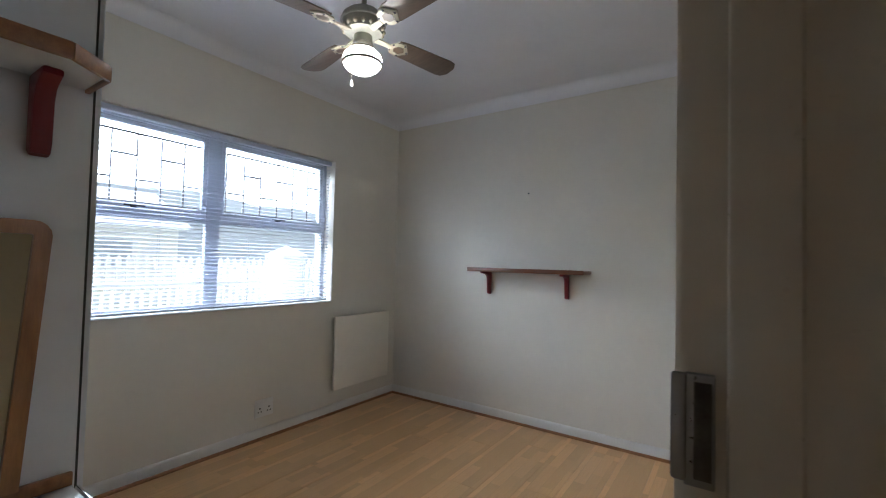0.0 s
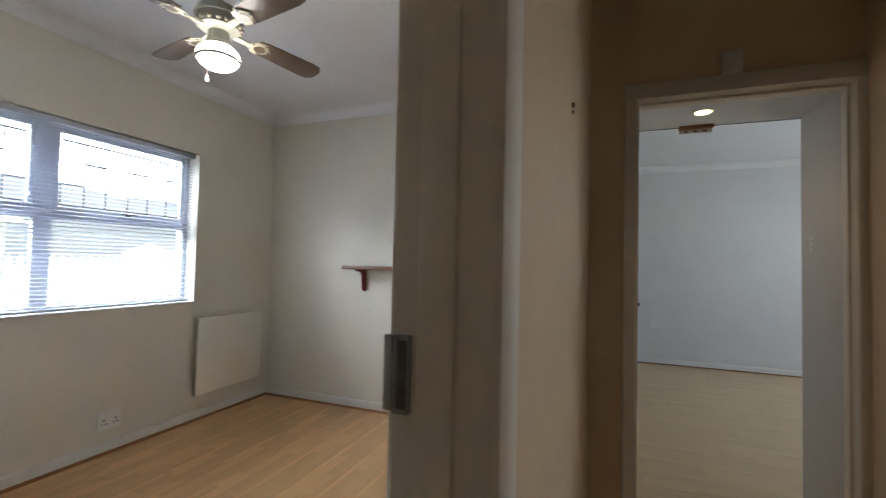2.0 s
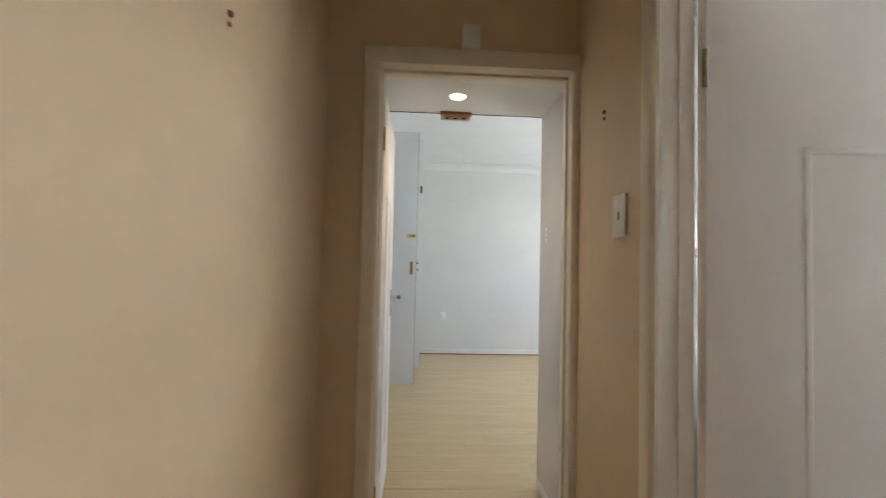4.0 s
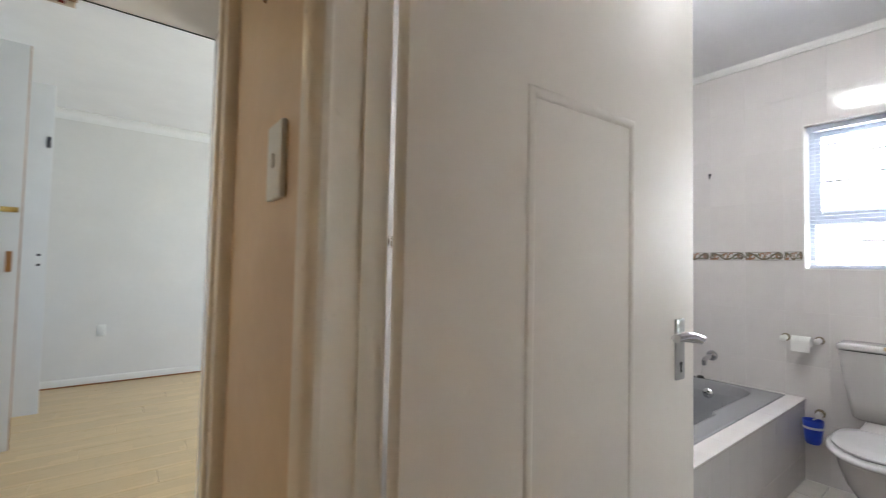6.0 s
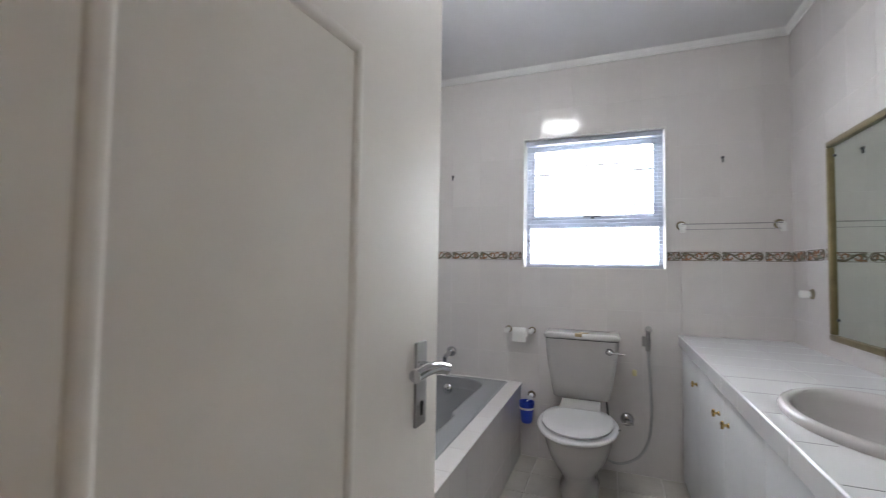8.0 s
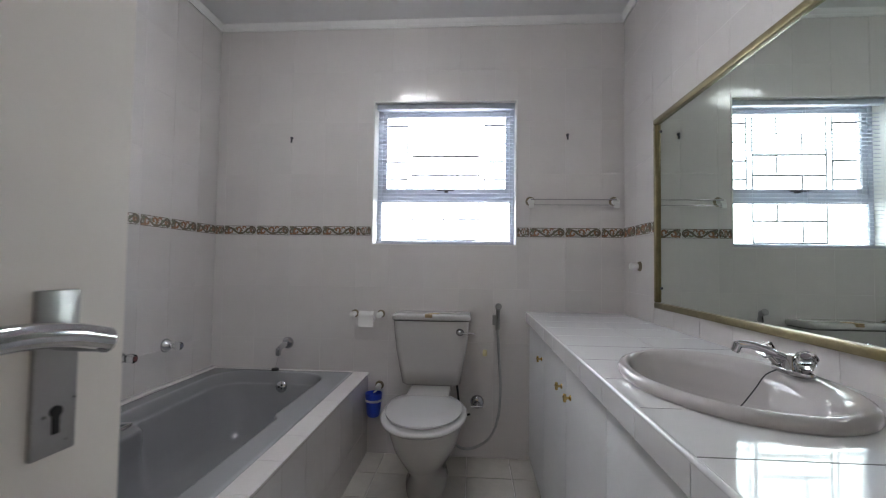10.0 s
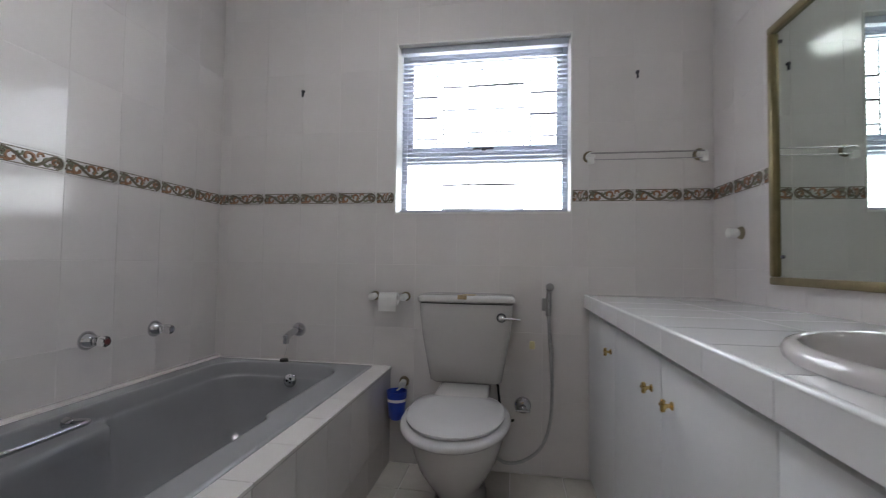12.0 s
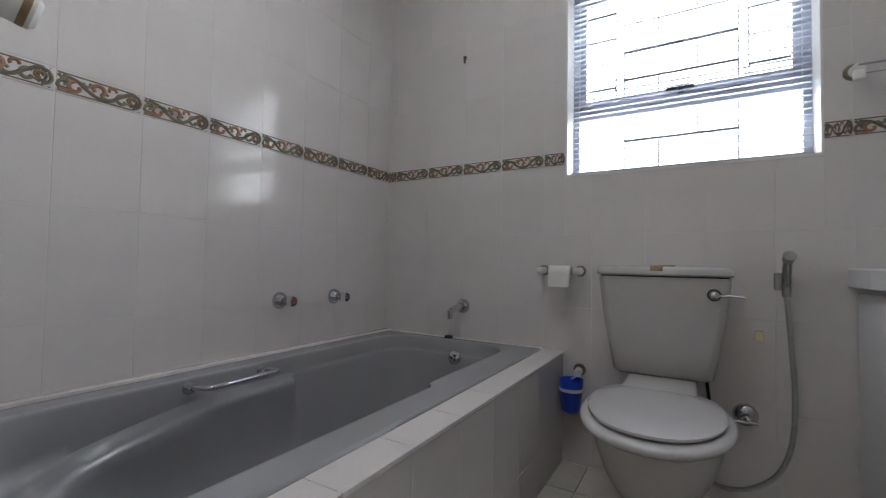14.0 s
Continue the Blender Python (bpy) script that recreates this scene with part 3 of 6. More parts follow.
# ---- windows and blinds (built facing along y, in the plane x) ----
def window(name, label, x, out, y0, y1, z0, z1, mullions, transom, handle_ys):
    """A painted metal window in its opening. out: +1 or -1, the way outdoors along x."""
    w = thing(name, (x, (y0 + y1) / 2, z0), label, "window", kind="structure")
    xa, xb = sorted((x, x + out * 0.04))
    t = 0.035
    bm = bmesh.new()
    box(bm, xa, xb, y0, y0 + t, z0, z1, 0.004)
    box(bm, xa, xb, y1 - t, y1, z0, z1, 0.004)
    box(bm, xa, xb, y0 + t, y1 - t, z0, z0 + t, 0.004)
    box(bm, xa, xb, y0 + t, y1 - t, z1 - t, z1, 0.004)
    part("window_frame", bm, ALU, w)
    edges = [y0 + t] + [m + s * 0.045 for m in mullions for s in (-1, 1)] + [y1 - t]
    for m in mullions:
        part("mullion", B(xa, xb, m - 0.045, m + 0.045, z0 + t, z1 - t, 0.004), ALU, w)
    for i in range(0, len(edges), 2):
        a, b = edges[i], edges[i + 1]
        part("transom", B(xa, xb, a, b, transom - 0.03, transom + 0.03, 0.004), ALU, w)
        bm = bmesh.new()
        for q in ((a, a + 0.028, transom + 0.03, z1 - t), (b - 0.028, b, transom + 0.03, z1 - t), (a + 0.028, b - 0.028, transom + 0.03, transom + 0.06), (a + 0.028, b - 0.028, z1 - t - 0.028, z1 - t)):
            box(bm, xa + 0.006, xb - 0.004, q[0], q[1], q[2], q[3], 0.003)
        part("sash", bm, ALU, w)
        for za, zb in ((z0 + t, transom - 0.03), (transom + 0.06, z1 - t - 0.028)):
            g = part("pane", B(x + out * 0.018 - 0.002, x + out * 0.018 + 0.002, a, b, za, zb), GLASS, w)
            g.visible_shadow = False
    for y in handle_ys:
        bm = B(min(x, x - out * 0.03), max(x, x - out * 0.03), y - 0.012, y + 0.012, transom + 0.03, transom + 0.05, 0.003)
        box(bm, min(x - out * 0.02, x - out * 0.032), max(x - out * 0.02, x - out * 0.032), y - 0.05, y + 0.055, transom + 0.038, transom + 0.05, 0.003)
        part("window_catch", bm, BAR, w, "dark window catch")
    return w


def bar_grid(name, label, x, uprights, rungs, r):
    """Welded bars in the plane x: uprights (y, z0, z1) and rungs (z, y0, y1)."""
    g = thing(name, (x, (rungs[0][1] + rungs[0][2]) / 2, rungs[0][0]), label, "burglar bars", kind="structure")
    for y, z0, z1 in uprights:
        part("upright", B(x - r, x + r, y - r * 0.8, y + r * 0.8, z0, z1), BAR, g)
    for z, y0, y1 in rungs:
        part("bar", B(x - r * 0.9, x + r * 0.9, y0, y1, z - r * 1.25, z + r * 1.25), BAR, g)
    return g


def bedroom_bars(name, y0, y1, ups, low_first):
    """Full-height uprights with short rungs that change level from gap to gap."""
    label = "dark steel burglar bars with staggered rungs behind the upper sashes"
    lo, hi = 1.567, 1.974
    ys = [y0] + ups + [y1]
    levels = (1.703, 1.844) if low_first else (1.844, 1.703)
    rungs = [(lo, y0, y1), (hi, y0, y1)] + [(levels[k % 2], a, b) for k, (a, b) in enumerate(zip(ys, ys[1:]))]
    bar_grid(name, label, -2.67, [(y, lo, hi) for y in ys], rungs, 0.0045)


def bath_bars():
    """A wide middle panel in brick pattern and two narrow ladders beside it."""
    label = "dark steel burglar bars with staggered uprights behind the bathroom window"
    x, rows = 4.665, [2.089, 1.954, 1.823, 1.697, 1.556, 1.417, 1.284]
    ups = [(1.206, rows[-1], rows[0]), (1.636, rows[-1], rows[0])] + [(1.348 if k % 2 == 0 else 1.496, b, a) for k, (a, b) in enumerate(zip(rows, rows[1:]))]
    bar_grid("burglar_bars_3", label, x, ups, [(z, 1.206, 1.636) for z in rows], 0.0042)
    label = "narrow ladder of dark steel burglar bars beside the middle panel"
    steps = [2.089, 2.020, 1.903, 1.787, 1.671, 1.556]
    bar_grid("burglar_bars_4", label, x, [(1.171, 1.556, 2.089), (1.012, 1.556, 2.089)], [(z, 1.012, 1.171) for z in steps], 0.0042)
    bar_grid("burglar_bars_5", label, x, [(1.671, 1.556, 2.089), (1.826, 1.556, 2.089)], [(z, 1.671, 1.826) for z in steps], 0.0042)


def blind(name, label, x, y0, y1, z0, z1, pitch, tilt, cords):
    b = thing(name, (x, (y0 + y1) / 2, z0), label, "venetian blind")
    part("head_rail", B(x - 0.018, x + 0.018, y0, y1, z1 - 0.032, z1, 0.002), SLAT, b)
    part("bottom_rail", B(x - 0.012, x + 0.012, y0 + 0.003, y1 - 0.003, z0, z0 + 0.014, 0.003), SLAT, b)
    n = int((z1 - 0.045 - z0 - 0.02) / pitch)
    bm = bmesh.new()
    prof = [(-0.0125, 0.0), (-0.006, 0.0018), (0, 0.0024), (0.006, 0.0018), (0.0125, 0.0)]
    c, s = math.cos(tilt), math.sin(tilt)
    rows = []
    for y in (y0 + 0.004, y1 - 0.004):
        rows.append([bm.verts.new((a * c - h * s, y, a * s + h * c)) for a, h in prof] + [bm.verts.new((a * c - (h - 0.0005) * s, y, a * s + (h - 0.0005) * c)) for a, h in reversed(prof)])
    k = len(rows[0])
    for i in range(k):
        bm.faces.new((rows[0][i], rows[0][(i + 1) % k], rows[1][(i + 1) % k], rows[1][i]))
    bmesh.ops.recalc_face_normals(bm, faces=bm.faces)
    me = mesh_of("slat", bm, SLAT, (0, (y0 + y1) / 2, 0))
    for i in range(n):
        ob = new("slat", me)
        ob.parent = b
        ob.location = (0, 0, 0.03 + i * pitch)
    for y in cords:
        bm = bmesh.new()
        for dx in (-0.013, 0.013):
            box(bm, x + dx - 0.0007, x + dx + 0.0007, y - 0.0009, y + 0.0009, z0 + 0.01, z1 - 0.02)
        part("ladder_cord", bm, SLAT, b)
    return b


window("window_1", "white metal double window with top-hung sashes and dark catches", -2.60, -1, 0.69, 2.618, 0.917, 2.066, [1.692], 1.50, [1.235, 2.16])
bedroom_bars("burglar_bars_1", 0.745, 1.668, [0.885, 1.015, 1.144, 1.271, 1.400, 1.532], True)
bedroom_bars("burglar_bars_2", 1.805, 2.59, [1.935, 2.063, 2.204, 2.342, 2.482], True)
blind("venetian_blind", "venetian blind lowered with its slats open, its colour darkened to look backlit", -2.535, 0.72, 2.60, 0.928, 2.062, 0.0235, radians(-14), [0.95, 1.35, 1.9, 2.35])
solo("window_sill", B(-2.60, BX + 0.012, 0.691, 2.617, 0.9155, 0.922, 0.002), SKIRT, "white painted window sill", "sill", "structure")

window("window_2", "white metal bathroom window with one top-hung sash", 4.60, 1, 0.98, 1.855, 1.24, 2.12, [], 1.545, [1.41])
bath_bars()
blind("venetian_blind", "venetian blind lowered over the bathroom window, its colour darkened to look backlit", 4.535, 0.995, 1.84, 1.25, 2.112, 0.0235, radians(6), [1.12, 1.42, 1.71])
bm = bmesh.new()
for a in ((0.98, 0.988, 1.24, 2.12), (1.847, 1.855, 1.24, 2.12), (0.988, 1.847, 1.24, 1.248), (0.988, 1.847, 2.112, 2.12)):
    box(bm, EX - 0.004, EX + 0.15, *a)
solo("window_reveal_trim", bm, SKIRT, "white tile trim lining the bathroom window reveal", "trim", "structure")


# ---- bedroom ----
def ceiling_fan():
    cx, cy = -1.2, 1.63
    f = thing("ceiling_fan", (cx, cy, TOP), "four-bladed ceiling fan with brown blades and a lit opal bowl lamp", "ceiling fan")
    c = Matrix.Translation((cx, cy, 0))
    part("canopy", lathe(bmesh.new(), [(0, TOP - 0.001), (0.06, TOP - 0.001), (0.055, TOP - 0.03), (0.02, TOP - 0.05), (0, TOP - 0.05)], c), FANMETAL, f)
    part("down_rod", rod(bmesh.new(), (cx, cy, 2.42), (cx, cy, TOP - 0.04), 0.012), FANMETAL, f)
    c = Matrix.Translation((cx, cy, -0.056))
    prof = [(0, 2.485), (0.03, 2.483), (0.075, 2.47), (0.098, 2.448), (0.102, 2.43), (0.106, 2.428), (0.106, 2.422), (0.098, 2.42), (0.095, 2.395), (0.088, 2.372), (0.06, 2.36), (0, 2.358)]
    motor = part("motor_housing", lathe(bmesh.new(), prof, c, 40), FANMETAL, f, "antique cream motor housing with raised ornament")
    bm = bmesh.new()
    for i in range(16):
        a = i * math.pi / 8
        bmesh.ops.create_uvsphere(bm, u_segments=8, v_segments=6, radius=0.011, matrix=Matrix.Translation((cx + 0.093 * math.cos(a), cy + 0.093 * math.sin(a), 2.332)))
    part("ornament", bm, FANIRON, motor)
    c = Matrix.Translation((cx, cy, -0.032))
    part("light_fitter", lathe(bmesh.new(), [(0, 2.36), (0.042, 2.36), (0.044, 2.30), (0.05, 2.296), (0.055, 2.28), (0.05, 2.272), (0, 2.272)], c), FANMETAL, f)
    part("brass_ring", lathe(bmesh.new(), [(0.052, 2.276), (0.058, 2.272), (0.058, 2.262), (0.05, 2.26)], c), BRASS, f)
    bowl = [(0.044, 2.272), (0.066, 2.263), (0.085, 2.244), (0.092, 2.222), (0.088, 2.204), (0.075, 2.184), (0.053, 2.169), (0.026, 2.162), (0, 2.160)]
    part("bowl_shade", lathe(bmesh.new(), bowl, c, 36), GLOBE, f, "glowing opal glass bowl")
    part("shade_band", lathe(bmesh.new(), [(0.0905, 2.211), (0.0945, 2.211), (0.0925, 2.200), (0.0865, 2.200)], c, 36), FANMETAL, f)
    for k in range(4):
        ang = radians(77 + 90 * k)
        m = Matrix.Translation((cx, cy, 2.318)) @ Matrix.Rotation(ang, 4, "Z") @ Matrix.Rotation(radians(-11), 4, "X")
        out = [(0.185, -0.048), (0.23, -0.056), (0.50, -0.068), (0.535, -0.062), (0.56, -0.030), (0.56, 0.030), (0.535, 0.062), (0.50, 0.068), (0.23, 0.056), (0.185, 0.048)]
        blade = part("blade", prism(bmesh.new(), out, 0, 0.007, m, 0.0015), FANBLADE, f)
        iron = bmesh.new()
        prism(iron, [(0.07, -0.016), (0.15, -0.012), (0.15, 0.012), (0.07, 0.016)], -0.010, -0.003, m)
        prism(iron, [(0.15, -0.014), (0.172, -0.042), (0.215, -0.05), (0.235, -0.03), (0.262, 0.0), (0.235, 0.03), (0.215, 0.05), (0.172, 0.042), (0.15, 0.014)], -0.008, -0.001, m, 0.001)
        part("blade_iron", iron, FANIRON, blade, "pierced cream metal blade bracket")
        hole = prism(bmesh.new(), [(0.172, 0), (0.185, -0.022), (0.215, -0.026), (0.235, 0), (0.215, 0.026), (0.185, 0.022)], -0.0092, -0.0078, m)
        part("bracket_inset", hole, FANBLADE, blade)
        for q in ((0.16, -0.02), (0.16, 0.02), (0.215, -0.04), (0.215, 0.04), (0.25, 0.0)):
            part("screw", lathe(bmesh.new(), [(0, -0.012), (0.005, -0.0105), (0.006, -0.008)], m @ Matrix.Translation((*q, 0)), 8), BAR, blade)
    bm = bmesh.new()
    px, py = cx - 0.103, cy + 0.032
    tube(bm, [(cx - 0.05, cy + 0.015, 2.268), (cx - 0.09, cy + 0.028, 2.258), (px, py, 2.23), (px, py, 2.13)], 0.0012, 6)
    part("pull_chain", bm, FANIRON, f)
    part("pull_knob", lathe(bmesh.new(), [(0, 2.135), (0.004, 2.132), (0.008, 2.115), (0.0075, 2.10), (0, 2.095)], Matrix.Translation((px, py, 0)), 12), PLASTIC_W, f)


ceiling_fan()


def wall_shelf():
    s = thing("wall_shelf", (-1.09, SY, 1.2), "small brown wooden wall shelf on two red brackets", "shelf")
    bm = B(-1.56, -0.626, SY - 0.2, SY - 0.0005, 1.197, 1.222, 0.006)
    part("board", bm, SHELFWOOD, s)
    part("front_lip", B(-1.558, -0.628, SY - 0.206, SY - 0.2, 1.194, 1.226, 0.003), SHELFWOOD, s, "rounded wooden edging")
    for x in (-1.452, -0.80):
        o = [(0, 0), (0, -0.185), (-0.016, -0.19), (-0.03, -0.183), (-0.036, -0.16), (-0.042, -0.06), (-0.055, -0.038), (-0.085, -0.024), (-0.15, -0.018), (-0.155, 0)]
        m = Matrix(((0, 0, 1, x - 0.014), (1, 0, 0, SY - 0.0005), (0, 1, 0, 1.197), (0, 0, 0, 1)))
        part("bracket", prism(bmesh.new(), o, 0, 0.028, m, 0.004), RED, s, "red painted wooden bracket")


wall_shelf()
solo("nail", rod(bmesh.new(), (-1.124, SY, 1.825), (-1.124, SY - 0.012, 1.823), 0.006, 0.004), BAR, "small dark plug stuck in the plaster", "nail", base=(-1.124, SY, 1.823))


def panel_heater():
    h = thing("panel_heater", (BX, 2.91, 0.22), "cream painted flat panel heater mounted low on the wall", "heater")
    part("panel", B(BX + 0.066, BX + 0.084, 2.600, 3.240, 0.212, 0.796, 0.002), HEATER, h)
    for y in (2.72, 3.1):
        for z in (0.32, 0.70):
            part("mounting_block", B(BX, BX + 0.067, y - 0.02, y + 0.02, z - 0.02, z + 0.02, 0.003), PLASTIC_W, h)
    kn = rod(bmesh.new(), (BX + 0.05, 3.245, 0.695), (BX + 0.05, 3.262, 0.695), 0.014, rim=0.002)
    part("dial", kn, PLASTIC_W, h)
    part("dial_mark", rod(bmesh.new(), (BX + 0.05, 3.262, 0.695), (BX + 0.05, 3.2635, 0.695), 0.006), BAR, h)


panel_heater()


def at_thing(name, label, category, m):
    t = thing(name, (0, 0, 0), label, category)
    t.matrix_basis = m
    return t


sk = at_thing("double_socket", "white double wall socket with three-pin holes", "socket", pose(BX, 2.04, 0.213, 0, 0, 90))
part("plate", B(-0.070, 0.070, -0.010, 0, -0.060, 0.060, 0.003), PLASTIC_W, sk)
for dx in (-0.034, 0.036):
    for px, pz, r in ((0, 0.012, 0.006), (-0.011, -0.012, 0.005), (0.011, -0.012, 0.005)):
        part("pin_hole", rod(bmesh.new(), (dx + px, -0.009, pz - 0.012), (dx + px, -0.0106, pz - 0.012), r, seg=10), DARK, sk)
    part("rocker", B(dx - 0.012, dx + 0.012, -0.014, -0.009, 0.030, 0.048, 0.002), PLASTIC_W, sk)


def wardrobe():
    w = thing("wardrobe", (-1.72, 0.2, 0), "white melamine wardrobe with a shelf and mirror on its side", "wardrobe")
    part("side_panel", B(-0.966, -0.95, -0.19, 0.572, 0, 2.55, 0.001), WHITE, w)
    # Black strip fills the door gap in place of the shade inside it.
    part("gap_shade_strip", B(-0.966, -0.9515, 0.5722, 0.5768, 0, 2.55), DARK, w, "black strip for the shade in the edge gap")
    part("carcass", B(-2.40, -0.967, -0.19, 0.54, 0, 2.55, 0.001), WHITE, w)
    for i, x in enumerate((-1.4455, -1.923, -2.398)):
        d = part("door", B(x, x + 0.4745, 0.577, 0.593, 0.08, 2.54, 0.001), WHITE, w)
        part("handle", tube(bmesh.new(), [(x + 0.05, 0.593, 1.0), (x + 0.05, 0.623, 1.01), (x + 0.05, 0.623, 1.09), (x + 0.05, 0.593, 1.10)], 0.005), STEEL, d)


wardrobe()


def dressing_unit():
    u = thing("dressing_table", (-0.8, 0.3, 0), "white dressing table with brown wood edging against the wardrobe side", "dressing table")
    out = [(-0.949, -0.15), (-0.60, -0.15), (-0.60, 0.50), (-0.66, 0.566), (-0.949, 0.566)]
    part("top", prism(bmesh.new(), out, 0.735, 0.765, Matrix(), 0.003), WHITE, u)
    part("back_strip", B(-0.949, -0.937, -0.15, 0.566, 0.766, 0.795, 0.003), WOODEDGE, u, "brown wooden edge strip")
    part("side_edge", B(-0.93, -0.66, 0.567, 0.575, 0.735, 0.767, 0.003), CHROME, u, "pale edging")
    part("end_panel", B(-0.94, -0.68, 0.52, 0.536, 0, 0.735, 0.001), WHITE, u)
    part("end_panel", B(-0.94, -0.68, -0.14, -0.124, 0, 0.735, 0.001), WHITE, u)
    s = thing("corner_shelf", (-0.85, 0.3, 1.64), "white shelf with brown wood edging on a red bracket", "shelf")
    tip = [(-0.949, -0.15), (-0.77, -0.15), (-0.77, 0.485), (-0.83, 0.556), (-0.949, 0.556)]
    part("board", prism(bmesh.new(), tip, 1.622, 1.640), WHITE, s)
    bm = bmesh.new()
    edge = [(-0.77, -0.15), (-0.77, 0.485), (-0.83, 0.556), (-0.949, 0.556)]
    for (xa, ya), (xb, yb) in zip(edge, edge[1:]):
        d = Vector((xb - xa, yb - ya, 0))
        m = Matrix.Translation((xa, ya, 0)) @ Matrix.Rotation(math.atan2(d.y, d.x), 4, "Z")
        prism(bm, [(-0.002, -0.010), (d.length + 0.002, -0.010), (d.length + 0.002, -0.0005), (-0.002, -0.0005)], 1.615, 1.648, m, 0.003)
    part("edging", bm, WOODEDGE, s, "brown wood-grain edging")
    o = [(0, 0), (0, -0.175), (0.014, -0.185), (0.028, -0.18), (0.036, -0.155), (0.04, -0.06), (0.05, -0.035), (0.075, -0.02), (0.09, -0.014), (0.09, 0)]
    m = Matrix(((1, 0, 0, -0.949), (0, 0, 1, 0.466), (0, 0.89, 0, 1.622), (0, 0, 0, 1)))
    part("bracket", prism(bmesh.new(), o, 0, 0.034, m, 0.005), RED, s, "dark red painted wooden bracket")
    # tapering mirror with a rounded wooden frame
    mr = thing("wall_mirror", (-0.949, 0.2, 0.8), "tapering mirror in a brown wooden frame", "mirror")

    def outline(k):
        top, bot = 1.327 - k, 0.80
        l0, r0, l1, r1 = -0.09 + k, 0.506 - k, -0.07 + k, 0.475 - k
        rr = max(0.03 - k, 0.004)
        pts = [(l1, bot), (r1, bot)]
        pts += [(r0 - rr + rr * math.cos(a), top - rr + rr * math.sin(a)) for a in (0, 0.4, 0.8, 1.2, math.pi / 2)]
        pts += [(l0 + rr - rr * math.sin(a), top - rr + rr * math.cos(a)) for a in (0, 0.4, 0.8, 1.2, math.pi / 2)]
        return pts
    a, b = outline(0.0), outline(0.028)
    bm = bmesh.new()
    ring = []
    for pts, xs in ((a, (-0.9485, -0.908)), (b, (-0.908, -0.9485))):
        for x in xs:
            ring.append([bm.verts.new((x, y, z)) for y, z in pts])
    n = len(a)
    for i in range(4):
        for j in range(n):
            bm.faces.new((ring[i][j], ring[i][(j + 1) % n], ring[(i + 1) % 4][(j + 1) % n], ring[(i + 1) % 4][j]))
    bmesh.ops.recalc_face_normals(bm, faces=bm.faces)
    part("frame", bm, WOODFRAME, mr)
    bm = bmesh.new()
    bm.faces.new([bm.verts.new((-0.936 + (y - 0.15) * 0.055, y, z)) for y, z in b])
    part("glass", bm, MIRROR, mr)


dressing_unit()

# ---- hall ----
sw = at_thing("light_switch", "white wall switch plate with one small rocker", "switch", pose(1.405, 1.888, 1.392, 0, 0, -90))
part("plate", B(-0.041, 0.041, -0.010, 0, -0.066, 0.066, 0.003), PLASTIC_W, sw)
part("rocker", B(-0.006, 0.006, -0.015, -0.009, -0.012, 0.012, 0.002), PLASTIC_W, sw)
sw2 = at_thing("light_switch", "white narrow wall switch with three rockers in the passage", "switch", pose(1.472, 2.87, 1.40, 0, 0, -90))
part("plate", B(-0.036, 0.036, -0.010, 0, -0.06, 0.06, 0.003), PLASTIC_W, sw2)
for z in (-0.03, 0, 0.03):
    part("rocker", B(-0.008, 0.008, -0.015, -0.009, z - 0.009, z + 0.009, 0.002), PLASTIC_W, sw2)
al = at_thing("alarm_sensor", "small white alarm box above the doorway", "alarm", pose(0.966, 2.26, 2.078))
part("case", B(-0.036, 0.036, -0.03, 0, 0, 0.095, 0.006), PLASTIC_W, al)
part("lens", B(-0.014, 0.014, -0.034, -0.029, 0.03, 0.055, 0.003), PLASTIC_W, al)
for x, y, z, d in ((0.381, 1.490, 1.738, 1), (1.405, 2.015, 1.762, -1)):
    bm = rod(bmesh.new(), (x - 0.004 * d, y, z), (x + 0.008 * d, y, z), 0.009, 0.006, 10)
    rod(bm, (x, y, z - 0.022), (x + 0.006 * d, y, z - 0.022), 0.006, 0.004, 8)
    solo("wall_plug", bm, WOODEDGE, "brown wall plugs stuck in the hall plaster", "wall plug", base=(x, y, z))

# ---- far bedroom ----
dn = thing("downlight", (0.955, 2.74, 2.085), "lit round downlight with a gold rim in the low ceiling", "downlight")
part("rim", lathe(bmesh.new(), [(0.036, 2.086), (0.045, 2.082), (0.047, 2.085)], Matrix.Translation((0.955, 2.74, 0))), BRASS, dn)
part("lamp", lathe(bmesh.new(), [(0, 2.0815), (0.037, 2.0825), (0.038, 2.085)], Matrix.Translation((0.955, 2.74, 0))), LITLAMP, dn)
# The ceiling edge's shadow line, laid on as a dark strip.
solo("bulkhead_edge_shade", B(0.53, 1.468, 2.984, 2.991, 2.0825, 2.0845), DARK, "thin dark strip for the shadow line along the low ceiling edge", "joint", "structure")
st = thing("door_catch", (0.965, 2.96, 2.085), "brown metal catch strip under the ceiling edge", "catch")
part("strip", B(0.876, 1.05, 2.952, 2.986, 2.066, 2.085, 0.002), WOODEDGE, st)
part("label", B(0.880, 1.046, 2.9865, 2.990, 2.046, 2.082, 0.001), PLASTIC_W, st)
for x in (0.915, 0.963, 1.01):
    part("screw_head", B(x - 0.010, x + 0.010, 2.9850, 2.9866, 2.053, 2.061), RED, st)


